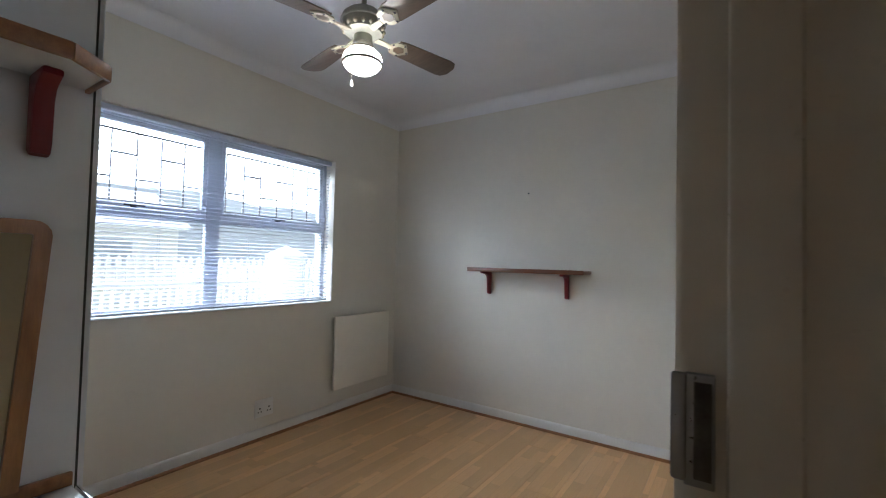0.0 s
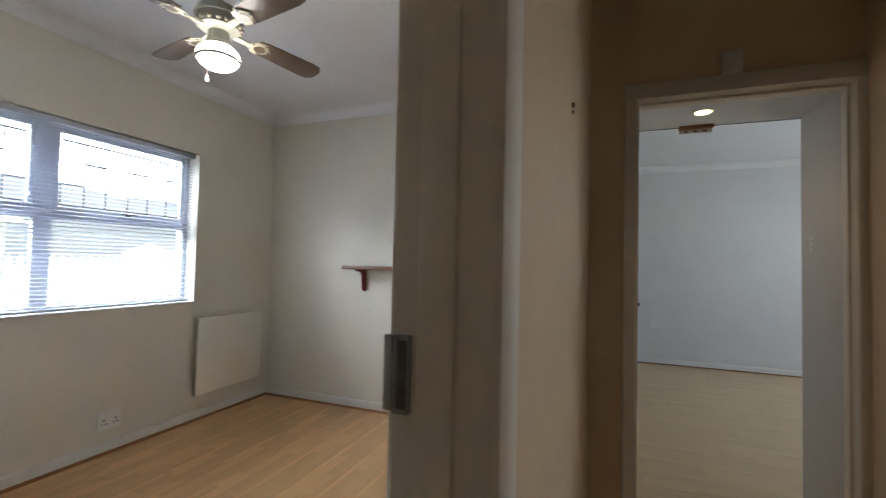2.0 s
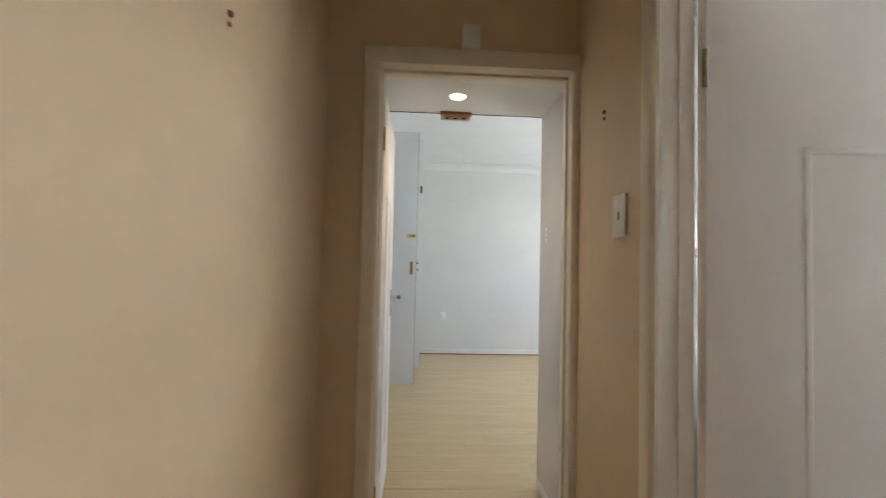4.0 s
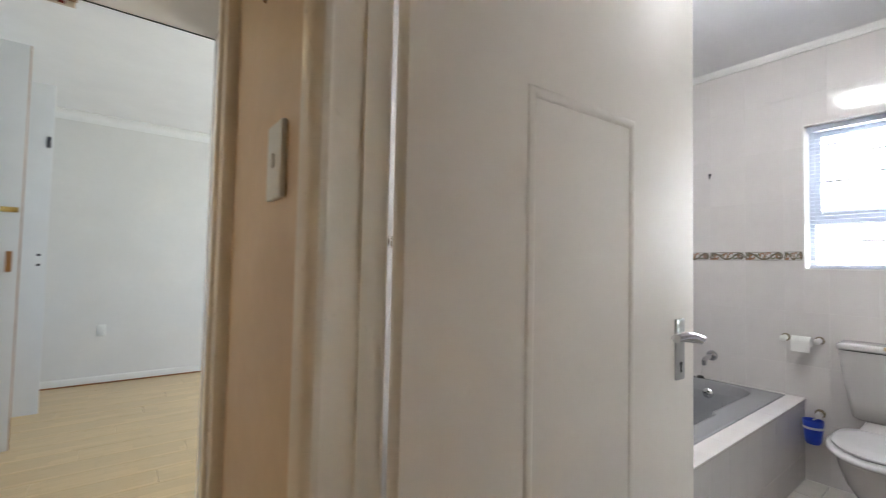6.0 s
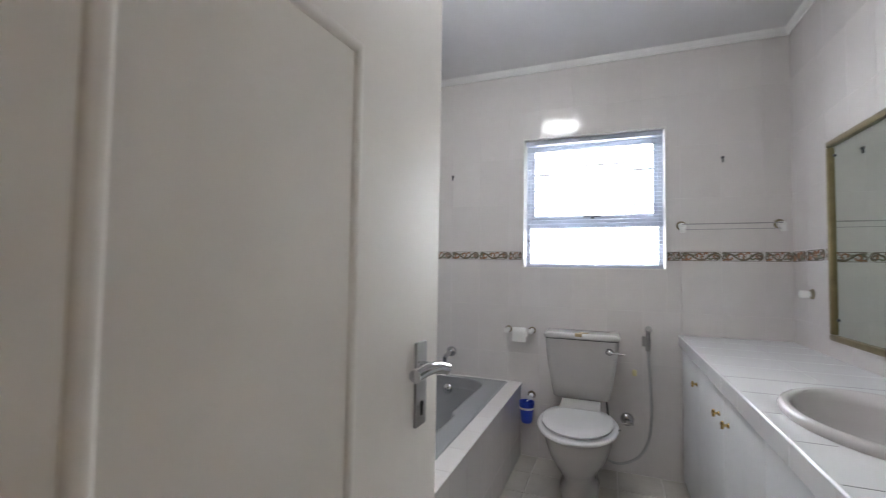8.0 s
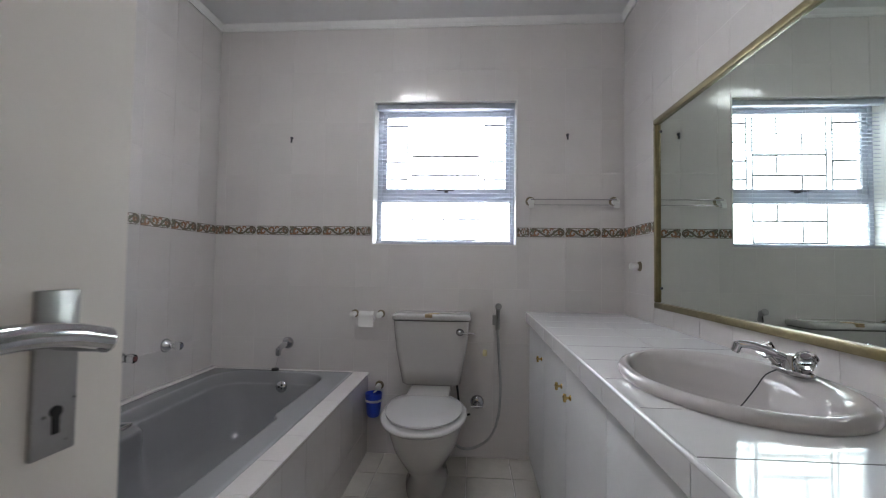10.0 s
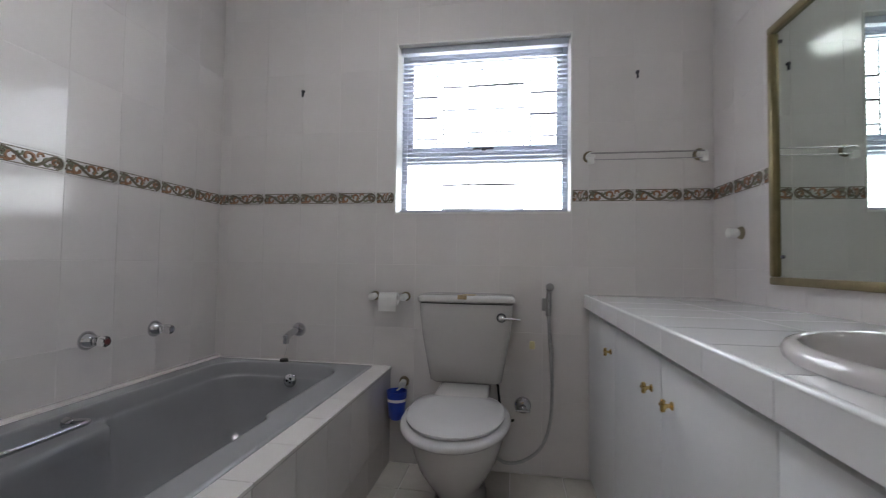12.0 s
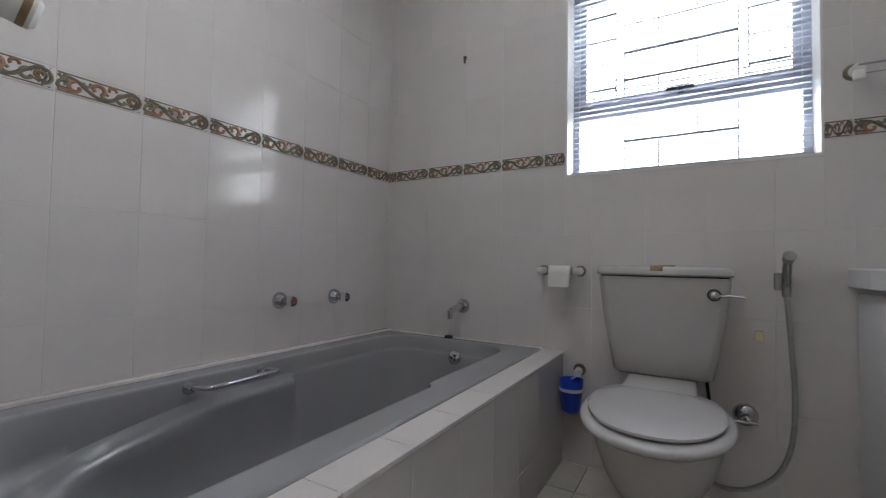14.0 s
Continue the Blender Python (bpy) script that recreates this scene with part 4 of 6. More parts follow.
def wardrobe_row():
    w = thing("wardrobe", (0.05, 5.0, 0), "white built-in wardrobe with two doors standing open", "wardrobe")
    part("carcass", B(-0.27, 0.33, 3.56, 6.48, 0, 2.58, 0.001), WHITE, w)
    for y, x1, tag in ((4.60, 0.738, 0), (5.30, 0.786, 1)):
        d = part("door", B(0.352, x1, y, y + 0.018, 0.11, 2.47, 0.001), WHITE, w, "open pale blue-white wardrobe door")
        part("edge_strip", B(x1, x1 + 0.003, y, y + 0.018, 0.11, 2.47), WOODFRAME if not tag else WHITE, d)
        if not tag:
            part("lock", B(x1 - 0.09, x1 - 0.012, y - 0.012, y, 1.475, 1.505, 0.002), BRASS, d, "brass sliding bolt")
            part("finger_pull", B(x1 - 0.055, x1 - 0.028, y - 0.006, y, 1.13, 1.25, 0.002), WOODFRAME, d, "brown finger pull")
        else:
            part("hinge_cup", B(x1 - 0.03, x1 - 0.006, y - 0.01, y, 2.01, 2.09, 0.002), BAR, d, "dark hinge plate")
            for z in (1.165, 1.235):
                part("knob_hole", B(x1 - 0.05, x1 - 0.028, y - 0.002, y, z - 0.008, z + 0.008), BAR, d)
    for y in (3.57, 4.16, 5.33, 5.9):
        part("door", B(0.331, 0.349, y + 0.004, y + 0.56, 0.08, 2.57, 0.001), WHITE, w)


wardrobe_row()
s2 = at_thing("wall_socket", "small white socket on the far bedroom wall", "socket", pose(1.10, 6.5, 0.515))
part("plate", B(-0.035, 0.035, -0.010, 0, -0.055, 0.055, 0.003), PLASTIC_W, s2)
part("rocker", B(-0.01, 0.01, -0.014, -0.009, 0.02, 0.036, 0.002), PLASTIC_W, s2)

# ---- outdoors ----
GRASS = mat("garden_ground", (0.34, 0.34, 0.26), 0.9, vary=0.3, scale=1.5)
FENCEPAINT = mat("white_fence_paint", (0.80, 0.80, 0.80), 0.6, vary=0.05)
# Roof colour, shared by the house panes, is paled to hold the haze.
ROOFTILE = mat("haze_paled_roof", (0.45, 0.48, 0.54), 0.7, vary=0.15)
LEAF = mat("hedge_leaf", (0.07, 0.11, 0.035), 0.6, vary=0.35, scale=9)
solo("ground", B(-400, 400, -400, 400, -0.5, -0.3), GRASS, "dry garden ground outside the house", "ground", "structure", smooth=0)


def picket_fence():
    f = thing("picket_fence", (-7.5, 4, -0.3), "white picket fence with square pillars", "fence")
    me = mesh_of("picket", prism(bmesh.new(), [(-0.035, 0), (0.035, 0), (0.035, 1.45), (0, 1.5), (-0.035, 1.45)], -0.01, 0.01, Matrix(((0, 0, 1, 0), (1, 0, 0, 0), (0, 1, 0, 0), (0, 0, 0, 1)))), FENCEPAINT)
    for i in range(120):
        ob = new("picket", me)
        ob.parent = f
        ob.location = (0, -6.0 + i * 0.13, 0.05)
    for z in (0.15, 1.1):
        part("rail", B(-7.47, -7.43, -4, 14, z - 0.35, z - 0.27), FENCEPAINT, f)
    for y in (0.6, 5.75, 10.9):
        bm = B(-7.75, -7.25, y - 0.26, y + 0.26, -0.3, 1.28, 0.01)
        lathe(bm, [(0.42, 1.281), (0.42, 1.33), (0, 1.52)], Matrix.Translation((-7.5, y, 0)) @ Matrix.Rotation(radians(45), 4, "Z"), 4)
        part("pillar", bm, FENCEPAINT, f)


picket_fence()


def leafy(centre, size, count, seed, leaf=0.07):
    rnd = random.Random(seed)
    bm = bmesh.new()
    for _ in range(count):
        while True:
            p = Vector((rnd.uniform(-1, 1), rnd.uniform(-1, 1), rnd.uniform(-1, 1)))
            if 0.35 < p.length < 1.0 + 0.25 * noise.noise(p * 2.1 + Vector((seed, 0, 0))):
                break
        c = Vector(centre) + Vector((p.x * size[0], p.y * size[1], p.z * size[2]))
        q = Euler((rnd.uniform(0, 6), rnd.uniform(0, 6), rnd.uniform(0, 6))).to_matrix()
        s = leaf * rnd.uniform(0.6, 1.4)
        vs = [bm.verts.new(c + q @ Vector(v)) for v in ((-s, 0, 0), (0, -s * 0.45, s * 0.12), (s, 0, 0), (0, s * 0.45, s * 0.12))]
        bm.faces.new(vs)
    return bm


for i, (c, sz, n) in enumerate((((-6.2, 1.4, 0.1), (0.55, 1.3, 0.55), 1500), ((-6.3, 3.4, 0.05), (0.5, 1.2, 0.45), 1200), ((-6.0, -0.8, 0.2), (0.6, 1.2, 0.6), 1000))):
    solo("hedge", leafy(c, sz, n, i + 3), LEAF, "low green hedge of many small leaves before the fence", "hedge", "stuff", "garden hedges", base=(c[0], c[1], -0.3), smooth=0)


def neighbour_house():
    hs = thing("house", (-26, 6, -0.3), "pale neighbouring house with a grey pitched roof", "house")
    part("wall", B(-30, -22, -4, 10, -0.3, 2.5), FENCEPAINT, hs)
    bm = bmesh.new()
    pts = [(-30.5, 2.5), (-21.5, 2.5), (-26, 4.6)]
    prism(bm, [(x, z) for x, z in pts], -4.5, 10.5, Matrix(((1, 0, 0, 0), (0, 0, 1, 0), (0, 1, 0, 0), (0, 0, 0, 1))))
    part("roof", bm, ROOFTILE, hs)
    for y in (-1.5, 2.5, 6.5):
        wv = part("window", B(-22.02, -21.96, y, y + 1.6, 0.7, 1.9), ALU, hs)
        part("pane", B(-21.975, -21.95, y + 0.08, y + 1.52, 0.78, 1.82), ROOFTILE, wv)


neighbour_house()

# Distance haze is mixed into the hill's own colour.
HAZE = mat("haze_tinted_hill", (0.50, 0.54, 0.60), 0.9, vary=0.15, scale=0.05)
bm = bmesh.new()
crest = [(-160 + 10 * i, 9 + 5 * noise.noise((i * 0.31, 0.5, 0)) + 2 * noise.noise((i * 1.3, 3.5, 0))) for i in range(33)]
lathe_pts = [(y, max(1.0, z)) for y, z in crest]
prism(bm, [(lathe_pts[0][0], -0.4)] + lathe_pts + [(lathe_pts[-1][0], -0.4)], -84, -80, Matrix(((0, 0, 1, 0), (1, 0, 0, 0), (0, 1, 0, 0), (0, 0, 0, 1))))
solo("distant_hill", bm, HAZE, "wooded hill on the horizon with haze in its blue-grey colour", "hill", "structure", smooth=0)
CLOUD = glow_mat("bright_overcast_sky", (0.86, 0.93, 1.0), SKY_GLOW)
solo("sky_backdrop", B(-121, -120, -260, 260, -0.3, 190), CLOUD, "bright white overcast sky beyond the window", "sky", "structure", smooth=0)


# ---- bathroom ----
def ease(a, b, x):
    t = min(1, max(0, (x - a) / (b - a)))
    return t * t * (3 - 2 * t)


def bathtub():
    t = thing("bathtub", (3.56, 2.4, 0), "grey acrylic bathtub with a chrome grab handle", "bathtub")
    top = 0.478

    def ring(z, x0, x1, y0, y1, r_far, r_near, front=0.0, back=0.0, fall=0.0):
        """A rounded rectangle; front and back move its long sides inwards along the arm rests, which fall towards the head end."""
        pts = []
        for cx, cy, r, a0 in ((x1 - r_far, y0 + r_far, r_far, -90), (x1 - r_far, y1 - r_far, r_far, 0), (x0 + r_near, y1 - r_near, r_near, 90), (x0 + r_near, y0 + r_near, r_near, 180)):
            for k in range(10):
                a = radians(a0 + 10 * k)
                pts.append((cx + r * math.cos(a), cy + r * math.sin(a)))
        whole = []
        for k, (xa, ya) in enumerate(pts):
            xb, yb = pts[(k + 1) % len(pts)]
            steps = 70 if k % 20 == 19 else 12 if k % 20 == 9 else 1
            whole += [(xa + (xb - xa) * q / steps, ya + (yb - ya) * q / steps) for q in range(steps)]
        mid, half = (y0 + y1) / 2, (y1 - y0) / 2
        out = []
        for px, py in whole:
            off = front if py < mid else back
            on = (1 - ease(3.69, 3.735, px)) * ease(0.35, 0.9, abs(py - mid) / half)
            out.append(Vector((px, py + (off if py < mid else -off) * on, z - fall * min(1.3, max(0.0, (3.6 - px) / 0.62) ** 2))))
        return out
    rings = [ring(top - 0.03, 2.70, 4.464, 1.946, 2.802, 0.012, 0.012), ring(top - 0.006, 2.70, 4.464, 1.946, 2.802, 0.012, 0.012), ring(top, 2.706, 4.458, 1.952, 2.796, 0.012, 0.012), ring(top, 2.714, 4.450, 1.960, 2.788, 0.014, 0.014), ring(top, 2.792, 4.432, 2.062, 2.730, 0.175, 0.175, -0.028),
             ring(top, 2.80, 4.424, 2.070, 2.722, 0.17, 0.17, -0.028), ring(top - 0.003, 2.804, 4.420, 2.075, 2.717, 0.165, 0.165, -0.028), ring(top - 0.010, 2.808, 4.416, 2.078, 2.714, 0.16, 0.16, -0.028),
             ring(top - 0.052, 2.826, 4.406, 2.086, 2.706, 0.155, 0.17, -0.030, -0.008, 0.055), ring(top - 0.062, 2.830, 4.402, 2.088, 2.704, 0.154, 0.18, -0.028, -0.007, 0.08),
             ring(top - 0.066, 2.834, 4.400, 2.090, 2.702, 0.154, 0.19, -0.014, 0.008, 0.09), ring(top - 0.068, 2.838, 4.398, 2.091, 2.701, 0.153, 0.20, 0.022, 0.050, 0.092),
             ring(top - 0.073, 2.846, 4.396, 2.093, 2.699, 0.152, 0.22, 0.030, 0.060, 0.092), ring(top - 0.085, 2.86, 4.392, 2.096, 2.696, 0.15, 0.23, 0.032, 0.063, 0.09),
             ring(top - 0.12, 2.885, 4.386, 2.104, 2.688, 0.15, 0.23, 0.026, 0.056, 0.08), ring(top - 0.17, 2.915, 4.377, 2.116, 2.676, 0.15, 0.23, 0.014, 0.034, 0.06),
             ring(top - 0.25, 2.97, 4.36, 2.134, 2.658, 0.15, 0.23, 0.004, 0.010, 0.03), ring(top - 0.35, 3.06, 4.32, 2.160, 2.632, 0.15, 0.21, 0.0, 0.0, 0.01),
             ring(top - 0.385, 3.13, 4.26, 2.205, 2.588, 0.14, 0.18), ring(top - 0.395, 3.22, 4.15, 2.27, 2.52, 0.10, 0.12), ring(top - 0.40, 3.5, 3.9, 2.36, 2.44, 0.03, 0.03)]
    part("tub_shell", loft(bmesh.new(), rings, False, True), TUB, t, smooth=50)
    g = bmesh.new()
    tube(g, [(3.340, 2.700, 0.452), (3.338, 2.645, 0.460), (3.345, 2.612, 0.463), (3.368, 2.602, 0.464), (3.45, 2.601, 0.465), (3.55, 2.601, 0.466), (3.580, 2.604, 0.466), (3.597, 2.625, 0.464), (3.598, 2.700, 0.455)], 0.0085, 12)
    part("grab_handle", g, CHROME, t, "chrome grab handle")
    for x in (3.340, 3.598):
        part("handle_foot", rod(bmesh.new(), (x, 2.706, 0.450), (x, 2.676, 0.454), 0.02, 0.013, rim=0.002), CHROME, t)
    o = bmesh.new()
    lathe(o, [(0, 0.012), (0.018, 0.012), (0.024, 0.010), (0.032, 0.004), (0.033, 0), (0, 0)], Matrix.Translation((4.385, 2.345, 0.400)) @ Matrix.Rotation(radians(-80), 4, "Y"), 24)
    ov = part("overflow", o, CHROME, t, "chrome overflow rose")
    for a in range(3):
        y, z = 2.345 + 0.012 * math.cos(a * 2.1), 0.402 + 0.012 * math.sin(a * 2.1)
        part("overflow_slot", rod(bmesh.new(), (4.375, y, z), (4.371, y, z), 0.006, seg=8), DARK, ov)


bathtub()


def tub_surround():
    s = thing("bath_surround", (3.5, 1.9, 0), "pale tiled bath surround with a tiled ledge and rounded edge trim", "bath surround", kind="structure")
    part("apron_core", B(2.30, EX, 1.864, 1.942, 0, 0.462), GROUT, s, smooth=0)
    part("wall_ledge", B(2.30, EX, 2.803, NY + 0.001, 0.40, 0.486, 0.004), TILE, s)
    part("end_core", B(2.30, 2.69, 1.942, 2.80, 0, 0.462), GROUT, s, smooth=0)
    part("far_ledge", B(4.466, EX + 0.001, 1.948, 2.80, 0.40, 0.479, 0.003), TILE, s)
    part("edge_trim", rod(bmesh.new(), (2.30, 1.860, 0.466), (EX, 1.860, 0.466), 0.0085), TILE, s, "white rounded tile trim")
    front = [2.30] + [2.91 + 0.2085 * k for k in range(-2, 8)] + [EX]
    strip_tiles(s, lambda a, z: pose(a, 1.858, z), "tile", front, [0.0, 0.155, 0.464], [], TILE, origin=(3.5, 1.9, 0))
    top = [2.30] + [2.91 + 0.2065 * k for k in range(-2, 8)] + [EX]
    strip_tiles(s, lambda a, b: pose(a, b, 0.4745, 90, 0, 0) @ pose(0, 0, 0, 180), "tile", top, [1.850, 1.944], [], TILE, origin=(3.5, 1.9, 0))
    strip_tiles(s, lambda a, b: pose(a, b, 0.4745, 90, 0, 0) @ pose(0, 0, 0, 180), "tile", [2.30, 2.49, 2.70], [1.944, 2.17, 2.38, 2.59, 2.80], [], TILE, origin=(3.5, 1.9, 0))


def wall_tap(name, label, x, cap):
    t = thing(name, (x, NY, 0.683), label, "tap", "bath taps")
    m = Matrix.Translation((x, NY, 0.683)) @ Matrix.Rotation(radians(90), 4, "X")
    part("rose", lathe(bmesh.new(), [(0, 0.0), (0.036, 0.0), (0.036, 0.006), (0.031, 0.014), (0.022, 0.030), (0.017, 0.034), (0, 0.034)], m), CHROME, t)
    part("spindle", lathe(bmesh.new(), [(0, 0.03), (0.013, 0.03), (0.012, 0.05), (0, 0.05)], m), CHROME, t)
    h = part("tap_head", lathe(bmesh.new(), [(0, 0.048), (0.016, 0.048), (0.02, 0.056), (0.021, 0.085), (0.017, 0.09), (0, 0.09)], m, 8), CRYSTAL, t, "clear faceted tap head")
    part("cap", lathe(bmesh.new(), [(0, 0.0895), (0.011, 0.0895), (0.0105, 0.093), (0, 0.0945)], m, 16), cap, h)


CRYSTAL = glass_mat("clear_acrylic", (0.93, 0.94, 0.95), 0.03)
tub_surround()
wall_tap("bath_tap", "chrome bath wall tap with a red-capped head", 3.774, REDCAP)
wall_tap("bath_tap", "chrome bath wall tap with a dark-capped head", 4.081, BLUECAP)


def bath_spout():
    s = thing("bath_spout", (EX, 2.357, 0.637), "chrome bath spout on the wall with a plug chain", "spout")
    m = Matrix.Translation((EX, 2.357, 0.637)) @ Matrix.Rotation(radians(-90), 4, "Y")
    part("rose", lathe(bmesh.new(), [(0, 0), (0.036, 0), (0.036, 0.006), (0.030, 0.016), (0.02, 0.02), (0, 0.02)], m), CHROME, s)
    bm = bmesh.new()
    tube(bm, [(EX - 0.012, 2.357, 0.637), (EX - 0.06, 2.357, 0.634), (EX - 0.115, 2.357, 0.624), (EX - 0.135, 2.357, 0.612)], 0.0165, 14)
    rod(bm, (EX - 0.132, 2.357, 0.622), (EX - 0.132, 2.357, 0.588), 0.0165, 0.0155, rim=0.002)
    part("spout", bm, CHROME, s)
    part("chain", tube(bmesh.new(), [(EX - 0.02, 2.385, 0.62), (EX - 0.04, 2.40, 0.55), (EX - 0.050, 2.41, 0.495)], 0.0016, 6), STEEL, s)
    part("plug", lathe(bmesh.new(), [(0, 0.4795), (0.022, 0.4795), (0.02, 0.492), (0.008, 0.495), (0, 0.496)], Matrix.Translation((EX - 0.046, 2.412, 0)), 16), RUBBER, s, "black rubber plug")


bath_spout()


def hand_shower():
    s = thing("hand_shower", (2.40, 2.84, 1.36), "white hand shower with a gold band on a wall arm", "shower")
    a, b = Vector((2.44, 2.03, 1.19)), Vector((2.762, 1.985, 1.112))
    d = (b - a).normalized()
    part("head", rod(bmesh.new(), a, b, 0.017, 0.0185, 28, 0.005), PLASTIC_W, s)
    part("band", rod(bmesh.new(), b - d * 0.016, b - d * 0.009, 0.0187, 0.0189, 28), OLDBRASS, s, "gold band")
    part("arm", tube(bmesh.new(), [(2.40, NY, 1.36), (2.40, 2.7, 1.36), (2.40, 2.4, 1.33), (2.405, 2.15, 1.245), (2.445, 2.032, 1.19)], 0.011), CHROME, s)
    part("rose", rod(bmesh.new(), (2.40, NY, 1.36), (2.40, NY - 0.012, 1.36), 0.03, 0.026, rim=0.003), CHROME, s)


hand_shower()


def toilet():
    t = thing("toilet", (4.1, 1.458, 0), "warm grey close-coupled toilet with its lid closed", "toilet")
    cy = 1.465

    def egg(xb, xf, half, z, y=cy, n=48, back=1.0):
        """Egg outline from the back xb to the front xf."""
        pts = []
        mid = xb + (xf - xb) * 0.42
        for i in range(n):
            a = 2 * math.pi * i / n
            c, s = math.cos(a), math.sin(a)
            ax = (xf - mid) if c > 0 else (mid - xb)
            e = 1.0 if c > 0 else 0.78 * back
            pts.append(Vector((mid + ax * math.copysign(abs(c) ** e, c), y + half * math.copysign(abs(s) ** 0.92, s), z)))
        return pts
    rings = [egg(4.40, 3.955, 0.105, 0.0), egg(4.40, 3.95, 0.107, 0.02), egg(4.39, 3.96, 0.096, 0.05), egg(4.37, 3.95, 0.094, 0.12), egg(4.37, 3.885, 0.126, 0.18),
             egg(4.37, 3.82, 0.160, 0.25), egg(4.37, 3.785, 0.179, 0.32), egg(4.37, 3.765, 0.186, 0.37), egg(4.37, 3.76, 0.188, 0.386), egg(4.37, 3.768, 0.182, 0.394)]
    part("bowl", loft(bmesh.new(), rings, True, True), CERAMIC, t, smooth=60)
    part("cistern_neck", B(4.15, 4.44, cy - 0.112, cy + 0.112, 0.388, 0.452, 0.012), CERAMIC, t)
    seat = [egg(4.25, 3.728, 0.198, 0.3955), egg(4.255, 3.718, 0.205, 0.402), egg(4.255, 3.716, 0.206, 0.410), egg(4.25, 3.722, 0.200, 0.418), egg(4.24, 3.735, 0.186, 0.4205)]
    part("seat", loft(bmesh.new(), seat, True, True), SEAT, t, smooth=60)
    lid = [egg(4.215, 3.768, 0.176, 0.4235), egg(4.22, 3.757, 0.184, 0.428), egg(4.22, 3.757, 0.185, 0.436), egg(4.213, 3.77, 0.176, 0.443), egg(4.17, 3.85, 0.12, 0.447), egg(4.10, 3.95, 0.05, 0.448)]
    part("lid", loft(bmesh.new(), lid, True, True), SEAT, t, smooth=60)
    # Dark slice stands for the shade between seat and lid.
    part("lid_gap_shade", loft(bmesh.new(), [egg(4.20, 3.775, 0.172, 0.4195), egg(4.20, 3.775, 0.172, 0.425)], True, True), DARK, t)
    for y in (cy - 0.075, cy + 0.075):
        part("seat_hinge", rod(bmesh.new(), (4.215, y - 0.02, 0.432), (4.215, y + 0.02, 0.432), 0.012, rim=0.002), SEAT, t)

    def slab(x0, x1, half, z, r=0.03):
        pts = []
        for sx, sy, a0 in ((x1, cy + half, 0), (x0, cy + half, 90), (x0, cy - half, 180), (x1, cy - half, 270)):
            for k in range(6):
                a = radians(a0 + 18 * k)
                ccx = sx - r if sx == x1 else sx + r
                ccy = sy - r if sy > cy else sy + r
                pts.append(Vector((ccx + r * math.cos(a), ccy + r * math.sin(a), z)))
        return pts
    body = [slab(4.33, 4.475, 0.150, 0.452), slab(4.318, 4.478, 0.162, 0.462), slab(4.305, 4.48, 0.176, 0.54), slab(4.292, 4.482, 0.196, 0.66), slab(4.283, 4.483, 0.210, 0.79), slab(4.283, 4.483, 0.211, 0.812)]
    part("cistern", loft(bmesh.new(), body, True, True), CERAMIC, t, smooth=45)
    # Dark slice stands for the shade under the cistern lid.
    part("lid_shadow_gap", loft(bmesh.new(), [slab(4.287, 4.48, 0.206, 0.812), slab(4.287, 4.48, 0.206, 0.818)], True, True), DARK, t)
    top = [slab(4.279, 4.485, 0.214, 0.817), slab(4.272, 4.486, 0.219, 0.823), slab(4.272, 4.486, 0.219, 0.838), slab(4.280, 4.485, 0.212, 0.848), slab(4.31, 4.47, 0.18, 0.851)]
    part("cistern_lid", loft(bmesh.new(), top, True, True), CERAMIC, t, smooth=45)
    bm = B(4.2690, 4.30, cy - 0.008, cy + 0.033, 0.834, 0.8535, 0.002)
    box(bm, 4.30, 4.325, cy - 0.045, cy + 0.012, 0.850, 0.8555, 0.002)
    part("badge", bm, OLDBRASS, t, "worn gold sticker plate")
    lv = bmesh.new()
    lathe(lv, [(0.0165, 0.0), (0.0165, 0.010), (0.0145, 0.017), (0.0105, 0.023), (0.005, 0.0265), (0, 0.0275)], Matrix.Translation((4.284, 1.305, 0.757)) @ Matrix.Rotation(radians(-90), 4, "Y"), 20)
    part("flush_rose", lathe(bmesh.new(), [(0, 0.0), (0.0215, 0.0), (0.0205, 0.006), (0.017, 0.0075), (0, 0.0075)], Matrix.Translation((4.290, 1.305, 0.757)) @ Matrix.Rotation(radians(-90), 4, "Y"), 20), BAR, t)
    tube(lv, [(4.262, 1.305, 0.757), (4.255, 1.29, 0.757), (4.252, 1.25, 0.757), (4.252, 1.222, 0.755)], 0.0036, 10)
    part("flush_lever", lv, CHROME, t, "chrome flush lever")
    part("inlet_pipe", tube(bmesh.new(), [(4.44, 1.325, 0.455), (4.445, 1.32, 0.40), (4.445, 1.31, 0.33), (4.44, 1.29, 0.28), (4.44, 1.262, 0.262), (4.43, 1.248, 0.268)], 0.006), RUBBER, t)


SEAT = mat("grey_white_toilet_seat", (0.56, 0.55, 0.545), 0.16, vary=0.02, scale=3)
toilet()


